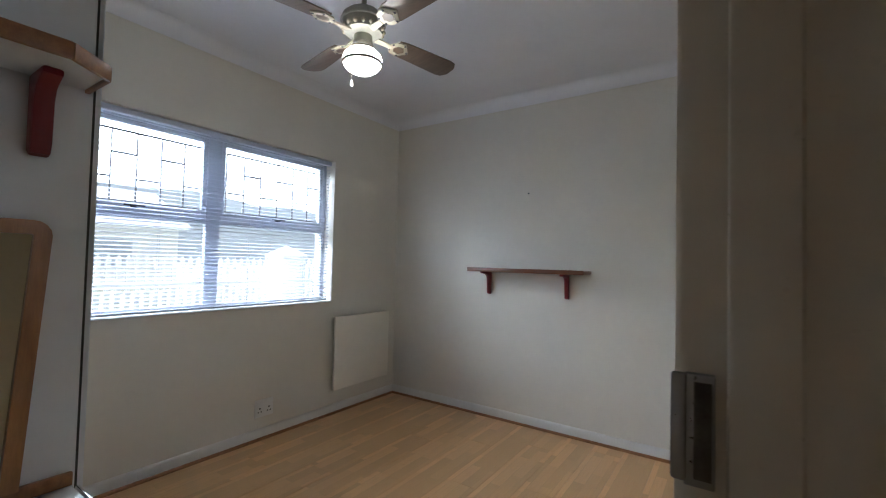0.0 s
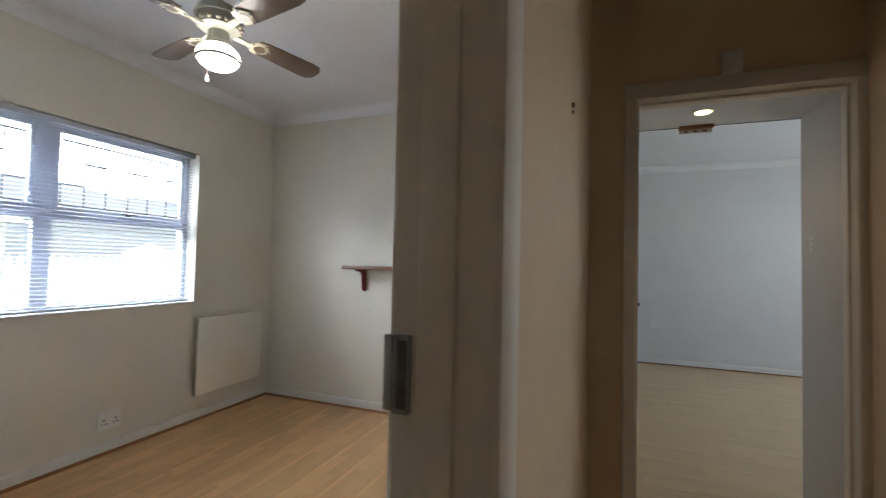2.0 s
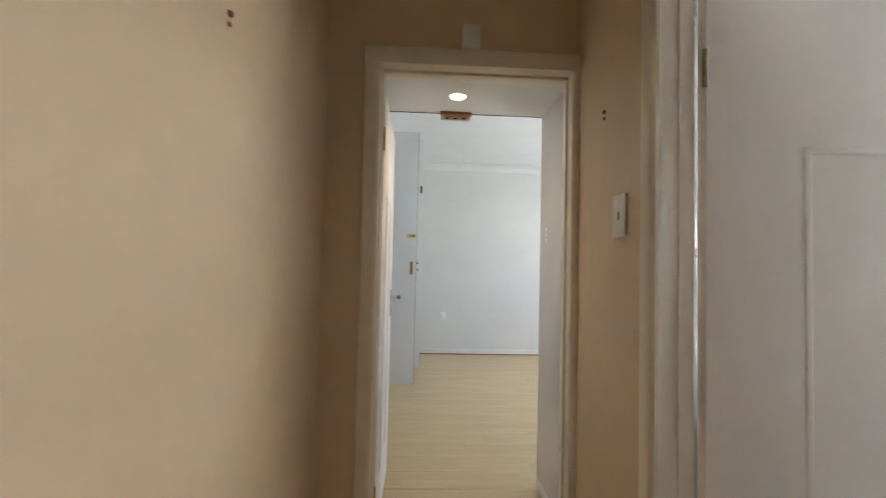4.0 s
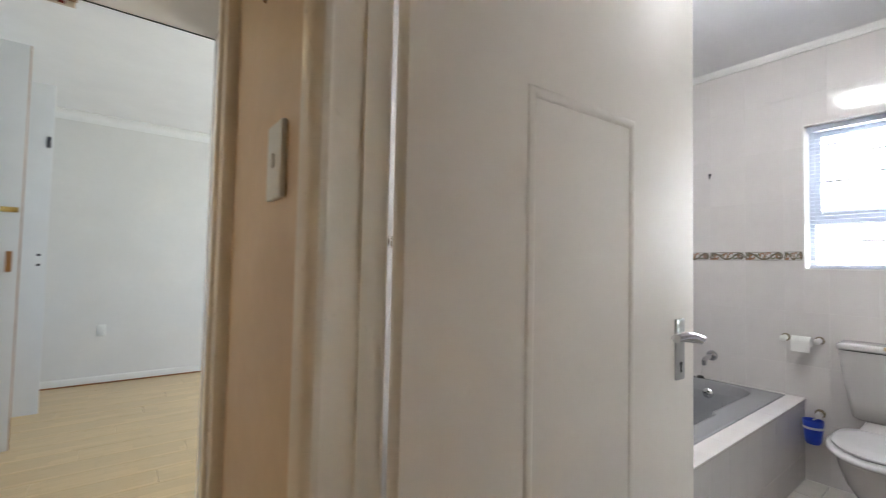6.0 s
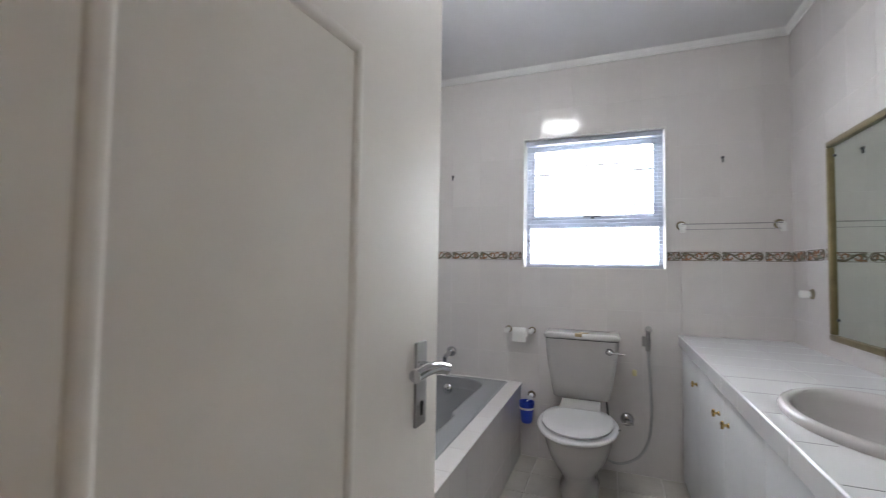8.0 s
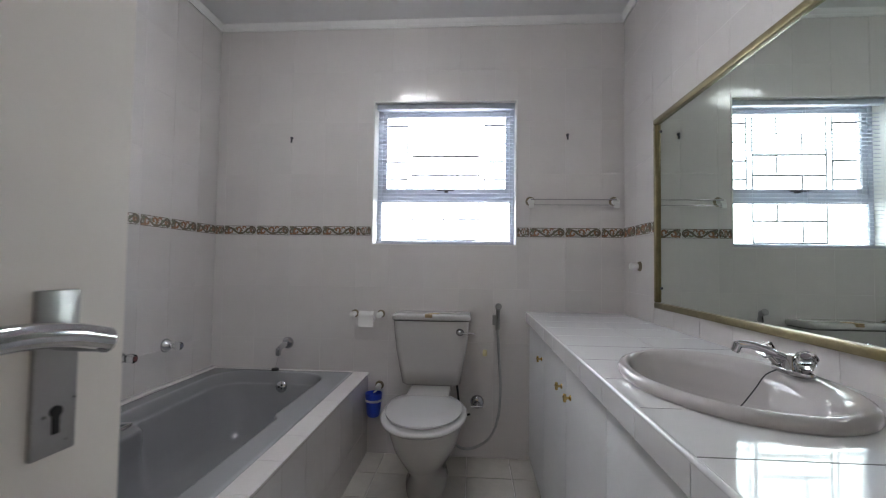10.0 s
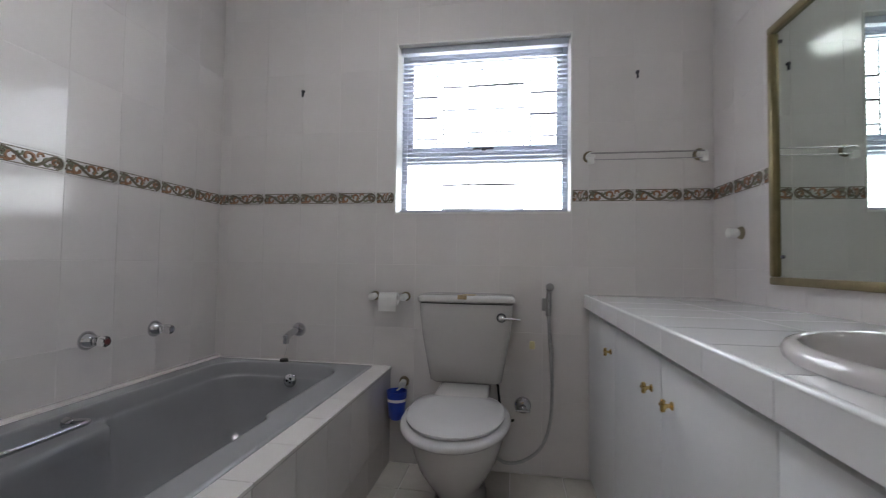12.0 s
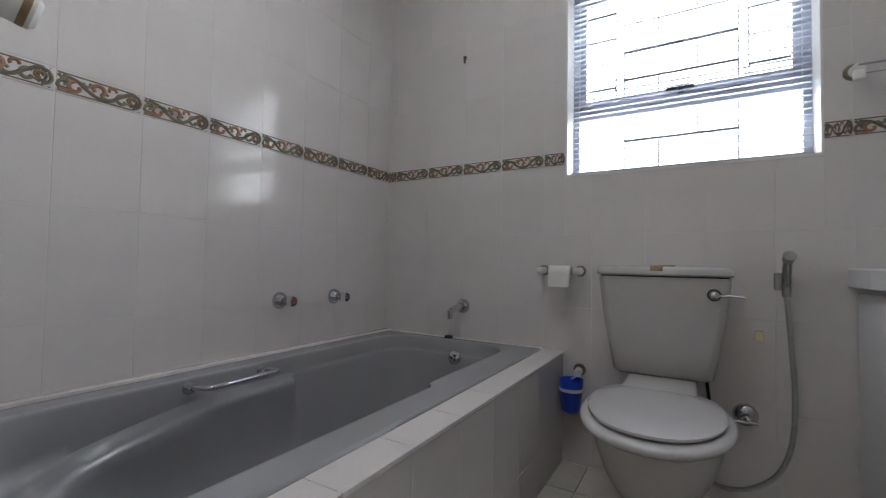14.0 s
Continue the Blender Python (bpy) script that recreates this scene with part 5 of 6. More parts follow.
def bidet_spray():
    s = thing("hand_bidet", (EX, 1.09, 0.8), "chrome hand bidet sprayer hung with a long metal hose", "bidet sprayer")
    part("hook_plate", B(EX - 0.025, EX, 1.075, 1.12, 0.775, 0.835, 0.004), STEEL, s)
    h = bmesh.new()
    tube(h, [(EX - 0.05, 1.092, 0.755), (EX - 0.052, 1.092, 0.80), (EX - 0.058, 1.091, 0.85), (EX - 0.072, 1.09, 0.885)], 0.0125, 14)
    rod(h, (EX - 0.066, 1.09, 0.878), (EX - 0.105, 1.09, 0.893), 0.016, 0.019, rim=0.003)
    part("spray_head", h, STEEL, s)
    part("trigger", tube(bmesh.new(), [(EX - 0.075, 1.092, 0.868), (EX - 0.08, 1.092, 0.83), (EX - 0.068, 1.092, 0.79)], 0.004, 8), CHROME, s)
    pts = [(EX - 0.05, 1.092, 0.757), (EX - 0.052, 1.082, 0.60), (EX - 0.06, 1.074, 0.42), (EX - 0.07, 1.086, 0.26), (EX - 0.08, 1.130, 0.155), (EX - 0.085, 1.21, 0.095), (EX - 0.08, 1.29, 0.083), (EX - 0.06, 1.34, 0.12), (EX - 0.04, 1.35, 0.2)]
    part("hose", tube(bmesh.new(), pts, 0.0078, 10), HOSE, s, "ribbed metal hose")


HOSE = mat("ribbed_metal_hose", (0.5, 0.5, 0.5), 0.3, 0.9, vary=0.1, scale=60)
bidet_spray()


def stop_valve():
    v = thing("stop_valve", (EX, 1.205, 0.318), "chrome stop valve with a round rose and short handle", "valve")
    m = Matrix.Translation((EX, 1.205, 0.322)) @ Matrix.Rotation(radians(-90), 4, "Y")
    part("rose", lathe(bmesh.new(), [(0, 0), (0.040, 0), (0.039, 0.006), (0.033, 0.014), (0.022, 0.021), (0.013, 0.024), (0, 0.024)], m), CHROME, v)
    part("body", lathe(bmesh.new(), [(0.012, 0.01), (0.012, 0.050), (0.010, 0.058), (0.006, 0.063), (0, 0.065)], m), CHROME, v)
    part("handle", tube(bmesh.new(), [(EX - 0.055, 1.238, 0.312), (EX - 0.058, 1.205, 0.314), (EX - 0.055, 1.172, 0.312)], 0.006), CHROME, v)


stop_valve()
pg = thing("wall_plug", (EX, 1.163, 0.606), "yellowed plastic plug stuck on the tiles", "wall plug")
part("stub", B(EX - 0.016, EX, 1.15, 1.176, 0.59, 0.628, 0.006), YELLOWED, pg)


def roll_holder():
    h = thing("toilet_roll_holder", (EX, 1.865, 0.825), "white and gold toilet roll holder on the tiles", "roll holder")
    for y in (1.945, 1.785):
        p = part("post", rod(bmesh.new(), (EX - 0.012, y, 0.825), (EX - 0.06, y, 0.825), 0.016, 0.014, rim=0.003), PLASTIC_W, h)
        part("rosette", rod(bmesh.new(), (EX, y, 0.825), (EX - 0.013, y, 0.825), 0.024, 0.021, rim=0.002), ROSETTE, p)
        part("end_cap", rod(bmesh.new(), (EX - 0.06, y - 0.014, 0.823), (EX - 0.06, y + 0.014, 0.823), 0.016, rim=0.004), PLASTIC_W, h)
    r = thing("toilet_roll", (EX - 0.06, 1.86, 0.80), "nearly finished white toilet roll on its holder", "toilet roll")
    m = Matrix.Translation((EX - 0.06, 1.812, 0.817)) @ Matrix.Rotation(radians(-90), 4, "X")
    part("paper", lathe(bmesh.new(), [(0.018, 0), (0.030, 0), (0.030, 0.09), (0.018, 0.09), (0.018, 0)], m), PAPER, r)
    part("loose_sheet", B(EX - 0.0915, EX - 0.0895, 1.813, 1.901, 0.757, 0.817), PAPER, r)


roll_holder()


def cup_holder():
    c = thing("blue_cup", (EX - 0.06, 1.81, 0.24), "blue plastic cup with a white band hung on a wall hook", "cup")
    m = Matrix.Translation((EX - 0.062, 1.808, 0))
    part("cup", lathe(bmesh.new(), [(0, 0.238), (0.03, 0.238), (0.038, 0.25), (0.047, 0.34), (0.050, 0.372), (0.047, 0.372), (0.044, 0.34), (0.034, 0.25), (0, 0.245)], m), BLUE, c)
    part("band", lathe(bmesh.new(), [(0.0462, 0.325), (0.0478, 0.326), (0.0492, 0.339), (0.0475, 0.339)], m), PLASTIC_W, c, "white band")
    h = thing("wall_hook", (EX, 1.787, 0.402), "white and gold round wall hook holding the cup", "hook")
    part("rosette", rod(bmesh.new(), (EX, 1.787, 0.402), (EX - 0.012, 1.787, 0.402), 0.026, 0.022, rim=0.002), ROSETTE, h)
    part("peg", rod(bmesh.new(), (EX - 0.012, 1.787, 0.402), (EX - 0.05, 1.787, 0.395), 0.016, 0.017, rim=0.004), PLASTIC_W, h)
    part("ring", tube(bmesh.new(), [(EX - 0.03, 1.787, 0.392), (EX - 0.03, 1.80, 0.375), (EX - 0.06, 1.808, 0.373)], 0.004), PLASTIC_W, h)


cup_holder()


def towel_rail():
    r = thing("towel_rail", (EX, 0.66, 1.5), "thin chrome towel rail on two white and gold posts", "towel rail")
    for y in (0.904, 0.421):
        p = part("post", rod(bmesh.new(), (EX - 0.012, y, 1.505), (EX - 0.055, y, 1.497), 0.018, 0.02, rim=0.004), PLASTIC_W, r)
        part("rosette", rod(bmesh.new(), (EX, y, 1.507), (EX - 0.013, y, 1.505), 0.028, 0.024, rim=0.002), ROSETTE, p)
        part("clip", B(EX - 0.068, EX - 0.042, y - 0.014, y + 0.014, 1.462, 1.492, 0.004), PLASTIC_W, p)
    for dx, z, q in ((0.058, 1.510, 0.0036), (0.064, 1.478, 0.0022)):
        part("rod", rod(bmesh.new(), (EX - dx, 0.905, z), (EX - dx, 0.42, z), q, seg=10), STEEL, r)


towel_rail()
for y, z in ((0.687, 1.903), (2.366, 1.896)):
    bm = rod(bmesh.new(), (EX, y, z), (EX - 0.012, y, z), 0.009, 0.007, 12)
    box(bm, EX - 0.014, EX - 0.003, y - 0.004, y + 0.004, z - 0.03, z, 0.002)
    solo("screw_hook", bm, BAR, "small dark screw hook in the tiles", "hook", base=(EX, y, z))
sh = thing("towel_hook", (4.25, QY, 1.13), "white and gold round hook with a short clear bar", "hook")
part("rosette", rod(bmesh.new(), (4.25, QY, 1.13), (4.25, QY + 0.013, 1.13), 0.027, 0.023, rim=0.002), ROSETTE, sh)
part("peg", rod(bmesh.new(), (4.25, QY + 0.013, 1.13), (4.25, QY + 0.055, 1.13), 0.017, 0.019, rim=0.004), PLASTIC_W, sh)


def oval_plate(x0, x1, y0, y1, z0, z1, cx, cy, a, b):
    """A slab with an oval hole through it."""
    angles = sorted({2 * math.pi * i / 64 for i in range(64)} | {math.atan2(y - cy, x - cx) % (2 * math.pi) for x in (x0, x1) for y in (y0, y1)})
    bm = bmesh.new()
    cols = []
    for t in angles:
        u, v = math.cos(t), math.sin(t)
        k = min((x1 - cx) / u if u > 1e-9 else (x0 - cx) / u if u < -1e-9 else 1e9, (y1 - cy) / v if v > 1e-9 else (y0 - cy) / v if v < -1e-9 else 1e9)
        r = 1 / math.sqrt((u / a) ** 2 + (v / b) ** 2)
        cols.append([bm.verts.new((cx + q * u, cy + q * v, z)) for q, z in ((r, z1), (k, z1), (k, z0), (r, z0))])
    for i, p in enumerate(cols):
        q = cols[(i + 1) % len(cols)]
        for j in range(4):
            bm.faces.new((p[j], q[j], q[(j + 1) % 4], p[(j + 1) % 4]))
    bmesh.ops.recalc_face_normals(bm, faces=bm.faces)
    return bm


def vanity():
    f0, x0, x1 = 0.905, 1.95, EX
    v = thing("vanity_cabinet", (3.3, 0.6, 0), "white vanity cabinet with flush doors and small brass knobs", "cabinet")
    part("carcass", B(x0, x1, QY, f0 - 0.02, 0.0, 0.70), WHITE, v, smooth=0)
    part("top_rail", B(x0, x1, f0 - 0.02, f0 - 0.0196, 0.70, 0.791), WHITE, v, smooth=0)
    knobs = {3.967: 4.022, 3.4975: 3.566, 3.04: 3.424}
    cuts = [4.470, 3.967, 3.4975, 3.04, 2.57, 2.10]
    for b, a in zip(cuts, cuts[1:]):
        d = part("door", B(a + 0.0015, b - 0.0015, f0 - 0.0195, f0, 0.03, 0.775, 0.0015), WHITE, v)
        if a in knobs:
            m = Matrix.Translation((knobs[a], f0, 0.681)) @ Matrix.Rotation(radians(-90), 4, "X")
            kb = lathe(bmesh.new(), [(0, 0), (0.010, 0), (0.009, 0.003), (0.0045, 0.006), (0.0045, 0.016), (0, 0.016)], m, 16)
            for ry in (0, 90):
                mm = m @ Matrix.Translation((0, 0, 0.02)) @ Matrix.Rotation(radians(ry), 4, "Z")
                rod(kb, mm @ Vector((-0.014, 0, 0)), mm @ Vector((0.014, 0, 0)), 0.0055, seg=10, rim=0.002)
            part("knob", kb, BRASS, d, "small brass cross knob")
    part("plinth", B(x0, x1, QY + 0.01, f0 - 0.04, 0.0, 0.03), GROUT, v)
    c = thing("vanity_counter", (3.3, 0.6, 0.8), "glossy white tiled vanity counter with a tiled front edge", "counter", kind="structure")
    part("core", B(x0, 2.587, QY, f0 + 0.012, 0.792, 0.846), GROUT, c, smooth=0)
    part("core", B(3.437, x1, QY, f0 + 0.012, 0.792, 0.846), GROUT, c, smooth=0)
    part("core", oval_plate(2.587, 3.437, QY, f0 + 0.012, 0.792, 0.846, 2.99, 0.65, 0.29, 0.207), GROUT, c, smooth=0)
    part("basin_tiles", oval_plate(2.5886, 3.4359, QY + 0.001, f0 + 0.011, 0.8465, 0.855, 2.99, 0.65, 0.29, 0.207), CTILE, c, smooth=0)
    for x, y in ((2.588, QY + 0.002), (2.80, 0.835), (3.0125, 0.874), (3.225, 0.79), (3.437, QY + 0.002)):
        part("joint", B(x - 0.0012, x + 0.0012, y, f0 + 0.009, 0.8535, 0.8553), CJOINT, c, smooth=0)
    part("edge_trim", rod(bmesh.new(), (x0, f0 + 0.0137, 0.849), (x1, f0 + 0.0137, 0.849), 0.0062), CTILE, c, "white rounded tile trim")
    cut = [x0] + [2.8 - 0.2125 * k for k in range(3, 0, -1)] + [2.8 + 0.2125 * k for k in range(0, 8)] + [x1]
    strip_tiles(c, lambda a, z: pose(a, f0 + 0.0195, z, 0, 0, 180), "tile", cut, [0.793, 0.8515], [], CTILE, gap=0.0014, origin=(3.3, 0.6, 0.8))
    strip_tiles(c, lambda a, b: pose(a, b, 0.855, 90, 0, 0) @ pose(0, 0, 0, 180), "tile", cut, [QY, 0.62, f0 + 0.012], [(2.5875, 3.4375, QY - 0.01, f0 + 0.02)], CTILE, gap=0.0013, origin=(3.3, 0.6, 0.8))


CJOINT = mat("grey_counter_grout", (0.20, 0.20, 0.20), 0.8, vary=0.2, scale=30)
CTILE = mat("white_glazed_counter_tile", (0.74, 0.735, 0.74), 0.04, vary=0.02, scale=5, per_object=0.015, bump=0.02, bump_scale=9, spec=0.65)
vanity()


def basin():
    cx, cy, z = 2.99, 0.65, 0.856
    b = thing("wash_basin", (cx, cy, z), "oval grey-beige drop-in wash basin with a chrome mixer", "basin")

    def oval(a, c, zz, dy=0.0, n=64):
        return [Vector((cx + a * math.cos(2 * math.pi * i / n), cy + dy + c * math.sin(2 * math.pi * i / n), zz)) for i in range(n)]
    rings = [oval(0.303, 0.220, z), oval(0.305, 0.222, z + 0.010), oval(0.299, 0.216, z + 0.020), oval(0.286, 0.205, z + 0.025), oval(0.277, 0.197, z + 0.022),
             oval(0.265, 0.160, z + 0.012, 0.028), oval(0.256, 0.152, z - 0.008, 0.03), oval(0.238, 0.137, z - 0.06, 0.03), oval(0.20, 0.11, z - 0.115, 0.025), oval(0.11, 0.07, z - 0.138, 0.015), oval(0.03, 0.03, z - 0.144, 0.01)]
    part("bowl", loft(bmesh.new(), rings, False, True), BASIN, b, smooth=60)
    part("waste", lathe(bmesh.new(), [(0, z - 0.141), (0.02, z - 0.141), (0.028, z - 0.143), (0.03, z - 0.146)], Matrix.Translation((cx, cy + 0.012, 0)), 20), CHROME, b)
    mx, my, mz = cx + 0.03, cy - 0.172, z + 0.023
    part("plug", lathe(bmesh.new(), [(0, 0), (0.02, 0), (0.018, 0.014), (0, 0.016)], Matrix.Translation((cx + 0.075, cy + 0.015, z - 0.134)), 16), RUBBER, b, "black rubber plug")
    part("chain", tube(bmesh.new(), [(mx + 0.01, my + 0.028, mz + 0.006), (mx + 0.02, my + 0.05, mz - 0.012), (mx + 0.022, my + 0.075, mz - 0.05), (mx + 0.03, my + 0.12, mz - 0.11), (mx + 0.043, my + 0.172, mz - 0.137)], 0.0017, 6), BAR, b)
    m = thing("basin_mixer", (mx, my, mz), "chrome basin mixer tap with two faceted heads", "tap")
    bm = bmesh.new()
    prism(bm, [(0.066 * math.cos(i * math.pi / 12), 0.022 * math.sin(i * math.pi / 12)) for i in range(24)], mz - 0.001, mz + 0.012, Matrix.Translation((mx, my, 0)), 0.003)
    lathe(bm, [(0, mz + 0.010), (0.020, mz + 0.010), (0.017, mz + 0.032), (0.014, mz + 0.044), (0, mz + 0.047)], Matrix.Translation((mx, my, 0)), 20)
    part("mixer_body", bm, CHROME, m)
    sp = bmesh.new()
    tube(sp, [(mx + 0.002, my + 0.004, mz + 0.03), (mx + 0.012, my + 0.03, mz + 0.044), (mx + 0.028, my + 0.07, mz + 0.058), (mx + 0.04, my + 0.10, mz + 0.060)], 0.0095, 14)
    rod(sp, (mx + 0.039, my + 0.098, mz + 0.063), (mx + 0.042, my + 0.106, mz + 0.040), 0.0105, 0.0095, rim=0.002)
    part("spout", sp, CHROME, m)
    for sx in (-1, 1):
        a = Vector((mx + sx * 0.046, my, mz + 0.010))
        e = Vector((mx + sx * 0.058, my + 0.010, mz + 0.030))
        part("valve_stem", rod(bmesh.new(), a, e, 0.011, 0.009), CHROME, m)
        d = (e - a).normalized()
        h = part("tap_head", rod(bmesh.new(), e - d * 0.002, e + d * 0.030, 0.018, 0.023, 8, 0.005), CRYSTAL, m, "clear faceted tap head")
        part("cap", rod(bmesh.new(), e + d * 0.0295, e + d * 0.033, 0.010, 0.009), CHROME, h)


BASIN = mat("grey_beige_vitreous_china", (0.54, 0.51, 0.50), 0.08, vary=0.015, scale=3)
basin()


def bath_mirror():
    x0, x1, z0, z1 = 1.98, 4.030, 0.935, 1.832
    m = thing("bathroom_mirror", ((x0 + x1) / 2, QY, z0), "large bathroom mirror in a dull gold frame", "mirror")
    for a in ((x0, x1, z0, z0 + 0.027), (x0, x1, z1 - 0.027, z1), (x0, x0 + 0.026, z0 + 0.027, z1 - 0.027), (x1 - 0.026, x1, z0 + 0.027, z1 - 0.027)):
        part("frame_rail", B(a[0], a[1], QY + 0.0005, QY + 0.024, a[2], a[3], 0.006), GOLDFRAME, m)
    part("glass", B(x0 + 0.022, x1 - 0.022, QY + 0.002, QY + 0.010, z0 + 0.023, z1 - 0.023), MIRROR, m)
    for z in (1.03, 1.76):
        part("mirror_screw", rod(bmesh.new(), (3.975, QY + 0.010, z), (3.975, QY + 0.015, z), 0.007, 0.005, 12), BAR, m)


bath_mirror()


def border_tiles():
    """Relief border: scrolls in rust, brown and olive between dark lines on pale tile, with an oval medallion at the joint."""
    mats = [TILE, mat("border_dark_olive", (0.20, 0.165, 0.125), 0.2, vary=0.2), mat("border_rust", (0.36, 0.20, 0.125), 0.2, vary=0.25), mat("border_green_grey", (0.23, 0.23, 0.165), 0.2, vary=0.2),
            mat("border_pale_ring", (0.68, 0.66, 0.62), 0.2, vary=0.05)]
    L, Hh = 0.2085, 0.064

    def make():
        bm = bmesh.new()

        done = set()

        def paint(k):
            for f in bm.faces:
                if f not in done:
                    f.material_index = k
                    done.add(f)
        box(bm, -L / 2 + 0.001, L / 2 - 0.001, 0, 0.010, -Hh / 2, Hh / 2, 0.0012, 1)
        paint(0)
        for z in (-Hh / 2 + 0.007, Hh / 2 - 0.007):
            box(bm, -L / 2 + 0.003, L / 2 - 0.010, -0.0014, 0.001, z - 0.0018, z + 0.0018)
        paint(1)

        def stroke(points, w, k):
            tube(bm, [(x, -0.0002, z) for x, z in points], w * 1.2, 5)
            paint(k)

        def curl(cx, cz, r, a0, a1, w, k, shrink=0.5):
            pts = []
            for i in range(7):
                t = i / 6
                a = radians(a0 + (a1 - a0) * t)
                rr = r * (1 - shrink * t)
                pts.append((cx + rr * math.cos(a), cz + rr * math.sin(a)))
            stroke(pts, w, k)
        stroke([(-0.09, 0.018), (-0.06, 0.012), (-0.035, -0.006), (-0.01, -0.019), (0.02, -0.016), (0.045, 0.004), (0.07, 0.019), (0.09, 0.016)], 0.0046, 1)
        curl(-0.062, -0.006, 0.017, 100, 380, 0.0044, 2)
        curl(-0.012, 0.004, 0.018, -60, 230, 0.0048, 2)
        curl(0.048, -0.006, 0.017, 60, 350, 0.0042, 3)
        curl(-0.035, 0.014, 0.011, 180, 400, 0.0036, 3)
        curl(0.022, 0.012, 0.012, 0, 220, 0.0036, 2)
        curl(-0.088, 0.006, 0.012, -90, 160, 0.0036, 3)
        curl(0.004, -0.008, 0.010, 20, 260, 0.0034, 3)
        curl(0.075, 0.0, 0.014, -120, 200, 0.004, 1)
        for x in (-0.078, 0.004, 0.033, 0.062):
            stroke([(x - 0.012, -0.018), (x, -0.012), (x + 0.010, -0.019)], 0.0022, 1)
        curl(-L / 2 + 0.014, -0.008, 0.014, 60, 300, 0.0042, 1)
        stroke([(-L / 2 + 0.004, 0.020), (-L / 2 + 0.014, 0.012), (-L / 2 + 0.022, 0.020)], 0.0042, 3)
        stroke([(-L / 2 + 0.004, -0.021), (-L / 2 + 0.02, -0.018), (-L / 2 + 0.034, -0.022)], 0.0036, 2)
        curl(L / 2 - 0.030, 0, 0.021, -85, 85, 0.0034, 1, 0.0)
        curl(L / 2 - 0.034, 0, 0.011, 0, 300, 0.0036, 2, 0.4)
        curl(L / 2 - 0.029, 0, 0.0265, -80, 80, 0.0030, 4, 0.0)
        me = bpy.data.meshes.new("border_tile")
        bm.to_mesh(me)
        bm.free()
        for q in mats:
            me.materials.append(q)
        return me
    me = make()
    zc = 1.323
    by = {o.name: o for o in scene.objects}

    def lay(parent, place, cuts, skip=None):
        for a, b in zip(cuts, cuts[1:]):
            w = b - a
            if w < 0.02 or (skip and skip[0] < (a + b) / 2 < skip[1]):
                continue
            ob = new("border_tile", me)
            ob.parent = parent
            ob.matrix_basis = place((a + b) / 2) @ Matrix.Diagonal((w / L, 1, 1, 1))
    e = span(2.157, 0.2085, QY, 0.98)
    lay(by["wall_bath_window"], lambda a: pose(EX - 0.001, a, zc, 0, 0, -90), e)
    e = span(2.157, 0.2085, 1.855, NY)
    lay(by["wall_bath_window"], lambda a: pose(EX - 0.001, a, zc, 0, 0, -90), e)
    e = span(3.033, 0.2115, 1.9, EX)
    lay(by["wall_bath_tub"], lambda a: pose(a, NY - 0.001, zc), e)
    lay(by["wall_bath_mirror"], lambda a: pose(a, QY + 0.001, zc, 0, 0, 180), e)


border_tiles()


def bath_ceiling_light():
    l = thing("ceiling_light", (3.26, 1.74, TOP), "lit white opal dome ceiling light", "ceiling light")
    m = Matrix.Translation((3.26, 1.74, TOP))
    part("base", lathe(bmesh.new(), [(0, -0.001), (0.155, -0.001), (0.158, -0.016), (0.145, -0.02), (0, -0.02)], m), PLASTIC_W, l)
    part("shade", lathe(bmesh.new(), [(0.14, -0.02), (0.165, -0.028), (0.168, -0.040), (0.14, -0.066), (0.08, -0.085), (0, -0.092)], m, 40), BATHGLOBE, l, "glowing opal glass dome")


BATHGLOBE = glow_mat("lit_opal_bath_glass", (0.95, 0.96, 1.0), BATH_GLOW)
bath_ceiling_light()


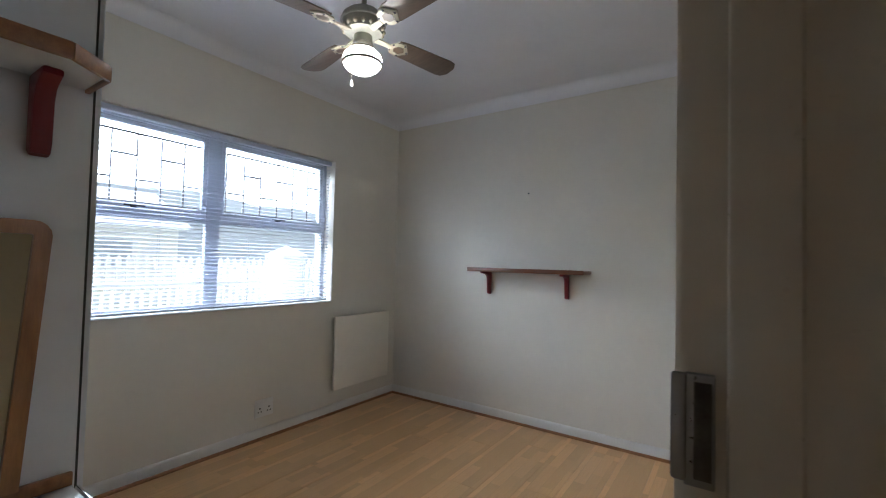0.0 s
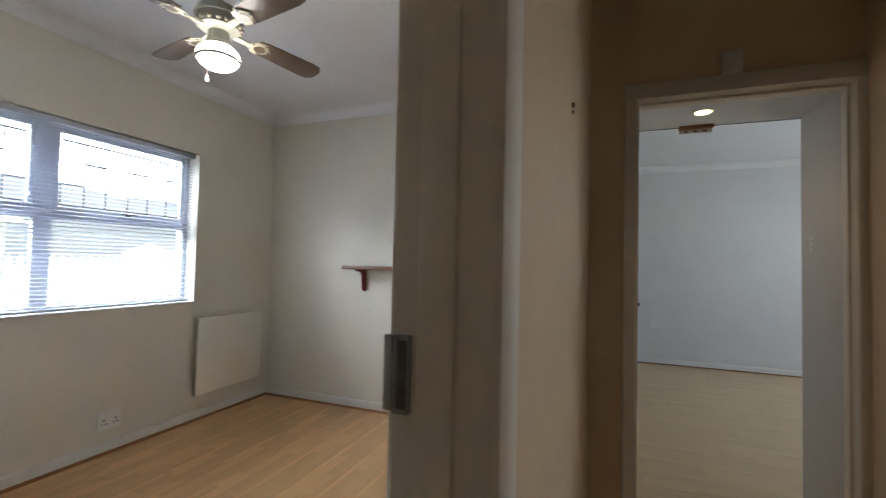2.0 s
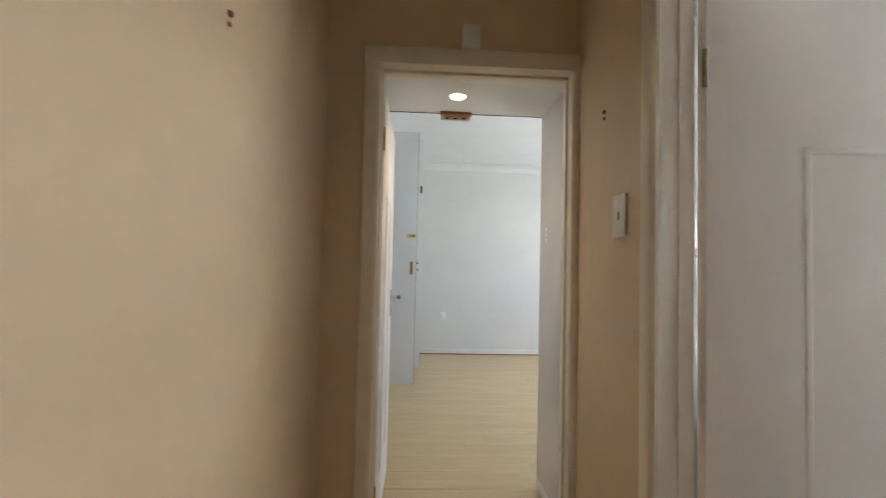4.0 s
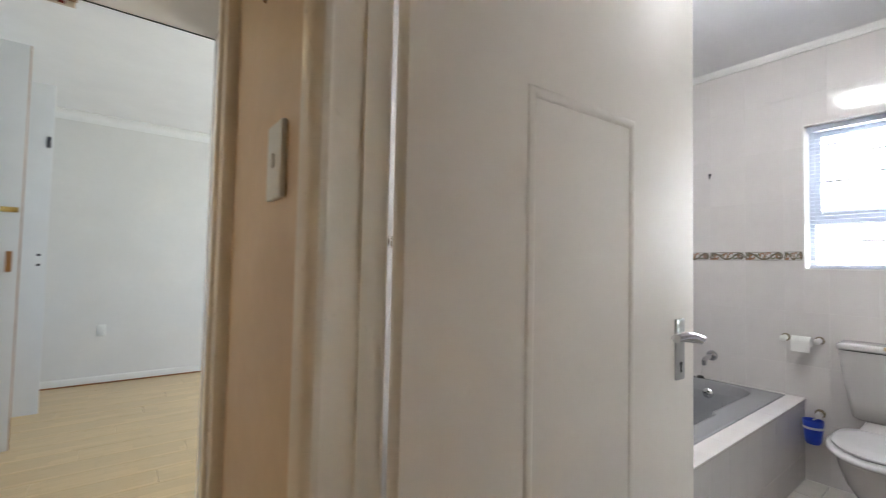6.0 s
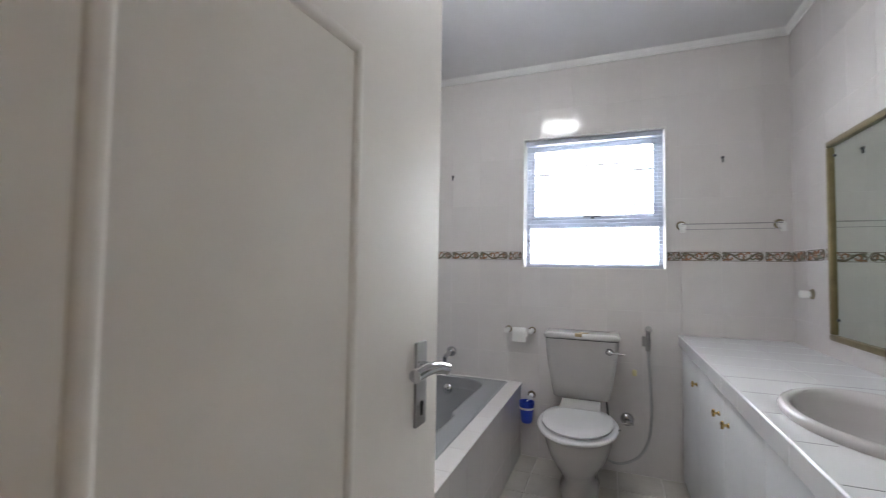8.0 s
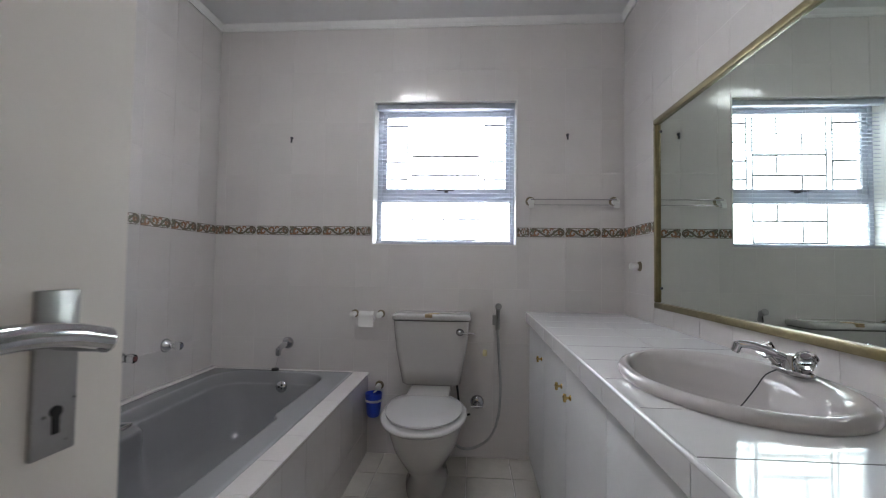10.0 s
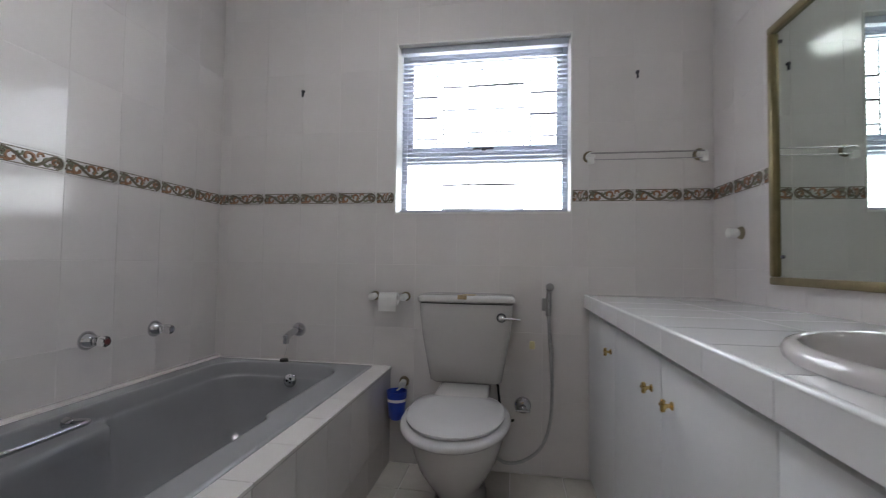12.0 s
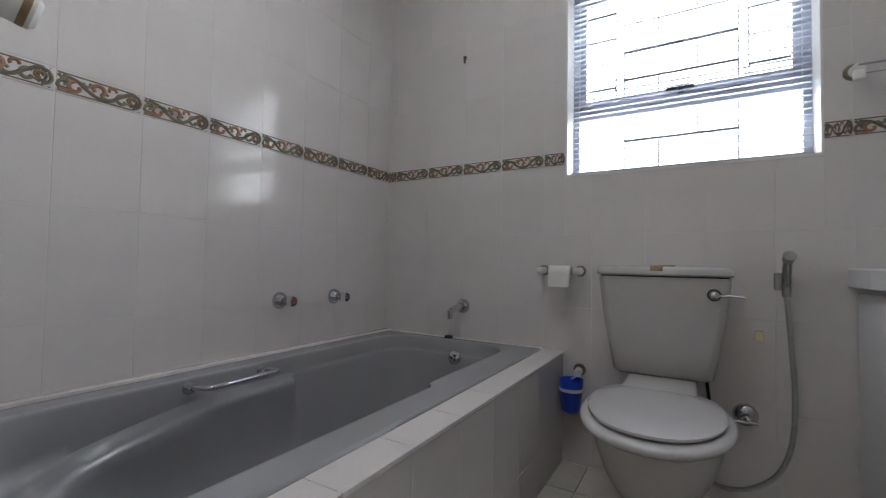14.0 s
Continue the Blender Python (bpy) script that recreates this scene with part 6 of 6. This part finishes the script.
# ---- floors ----
def planks(parent, x0, x1, y0, y1, along, width, length, material):
    half = {}
    a0, a1, b0, b1 = (x0, x1, y0, y1) if along == "x" else (y0, y1, x0, x1)
    row, b = 0, b0
    while b < b1 - 0.01:
        w = min(width, b1 - b)
        a = a0 - (row * 0.43 * length) % length
        while a < a1 - 0.01:
            s, e = max(a, a0), min(a + length, a1)
            key = (round(e - s, 3), round(w, 3))
            if key not in half:
                l, g = key[0] / 2 - 0.0006, key[1] / 2 - 0.0006
                bm = B(-l, l, -g, g, -0.008, 0, 0.0008, seg=1) if along == "x" else B(-g, g, -l, l, -0.008, 0, 0.0008, seg=1)
                half[key] = mesh_of("plank", bm, material)
            ob = new("plank", half[key])
            ob.parent = parent
            ob.location = ((s + e) / 2, b + w / 2, 0) if along == "x" else (b + w / 2, (s + e) / 2, 0)
            a += length
        b += width
        row += 1


ROWS_LOW = [0.0, 0.347, 0.667, 0.985, 1.290]
ROWS_HIGH = [1.356, 1.672, 1.990, 2.306, 2.60]


def tile_surfaces():
    by = {o.name: o for o in scene.objects}
    east, north, south = by["wall_bath_window"], by["wall_bath_tub"], by["wall_bath_mirror"]
    hole = [(0.98, 1.855, 1.24, 2.12)]
    for rows in (ROWS_LOW, ROWS_HIGH):
        strip_tiles(east, lambda a, z: pose(EX, a, z, 0, 0, -90), "tile", span(2.157, 0.2085, QY, NY), rows, hole, TILE)
        strip_tiles(north, lambda a, z: pose(a, NY, z), "tile", span(3.033, 0.2115, 1.9, EX), rows, [], TILE)
        strip_tiles(south, lambda a, z: pose(a, QY, z, 0, 0, 180), "tile", span(3.033, 0.2115, 1.9, EX), rows, [], TILE)
    fl = by["floor_bath"]
    strip_tiles(fl, lambda a, b: pose(a, b, 0, 90, 0, 0) @ pose(0, 0, 0, 180), "floor_tile", span(4.249, 0.242, 1.53, EX), span(1.748, 0.2425, 0.5, 1.95), [], FTILE, gap=0.005)


tile_surfaces()
planks(scene.objects["floor_bedroom"], -2.495, 0.19, -0.2, 3.41, "y", 0.192, 1.285, FLOOR1)
planks(scene.objects["floor_hall"], 0.19, 1.405, -1.3, 2.40, "y", 0.192, 1.285, FLOOR2)
planks(scene.objects["floor_far_bedroom"], 0.331, 3.86, 2.99, 6.5, "x", 0.192, 1.285, FLOOR2)
planks(scene.objects["floor_passage"], 0.52, 1.472, 2.40, 2.99, "x", 0.192, 1.285, FLOOR2)
solo("door_threshold", B(1.40, 1.535, 0.88, 1.69, -0.008, 0.008, 0.004), BRASS, "worn metal threshold strip at the bathroom door", "threshold", "structure")
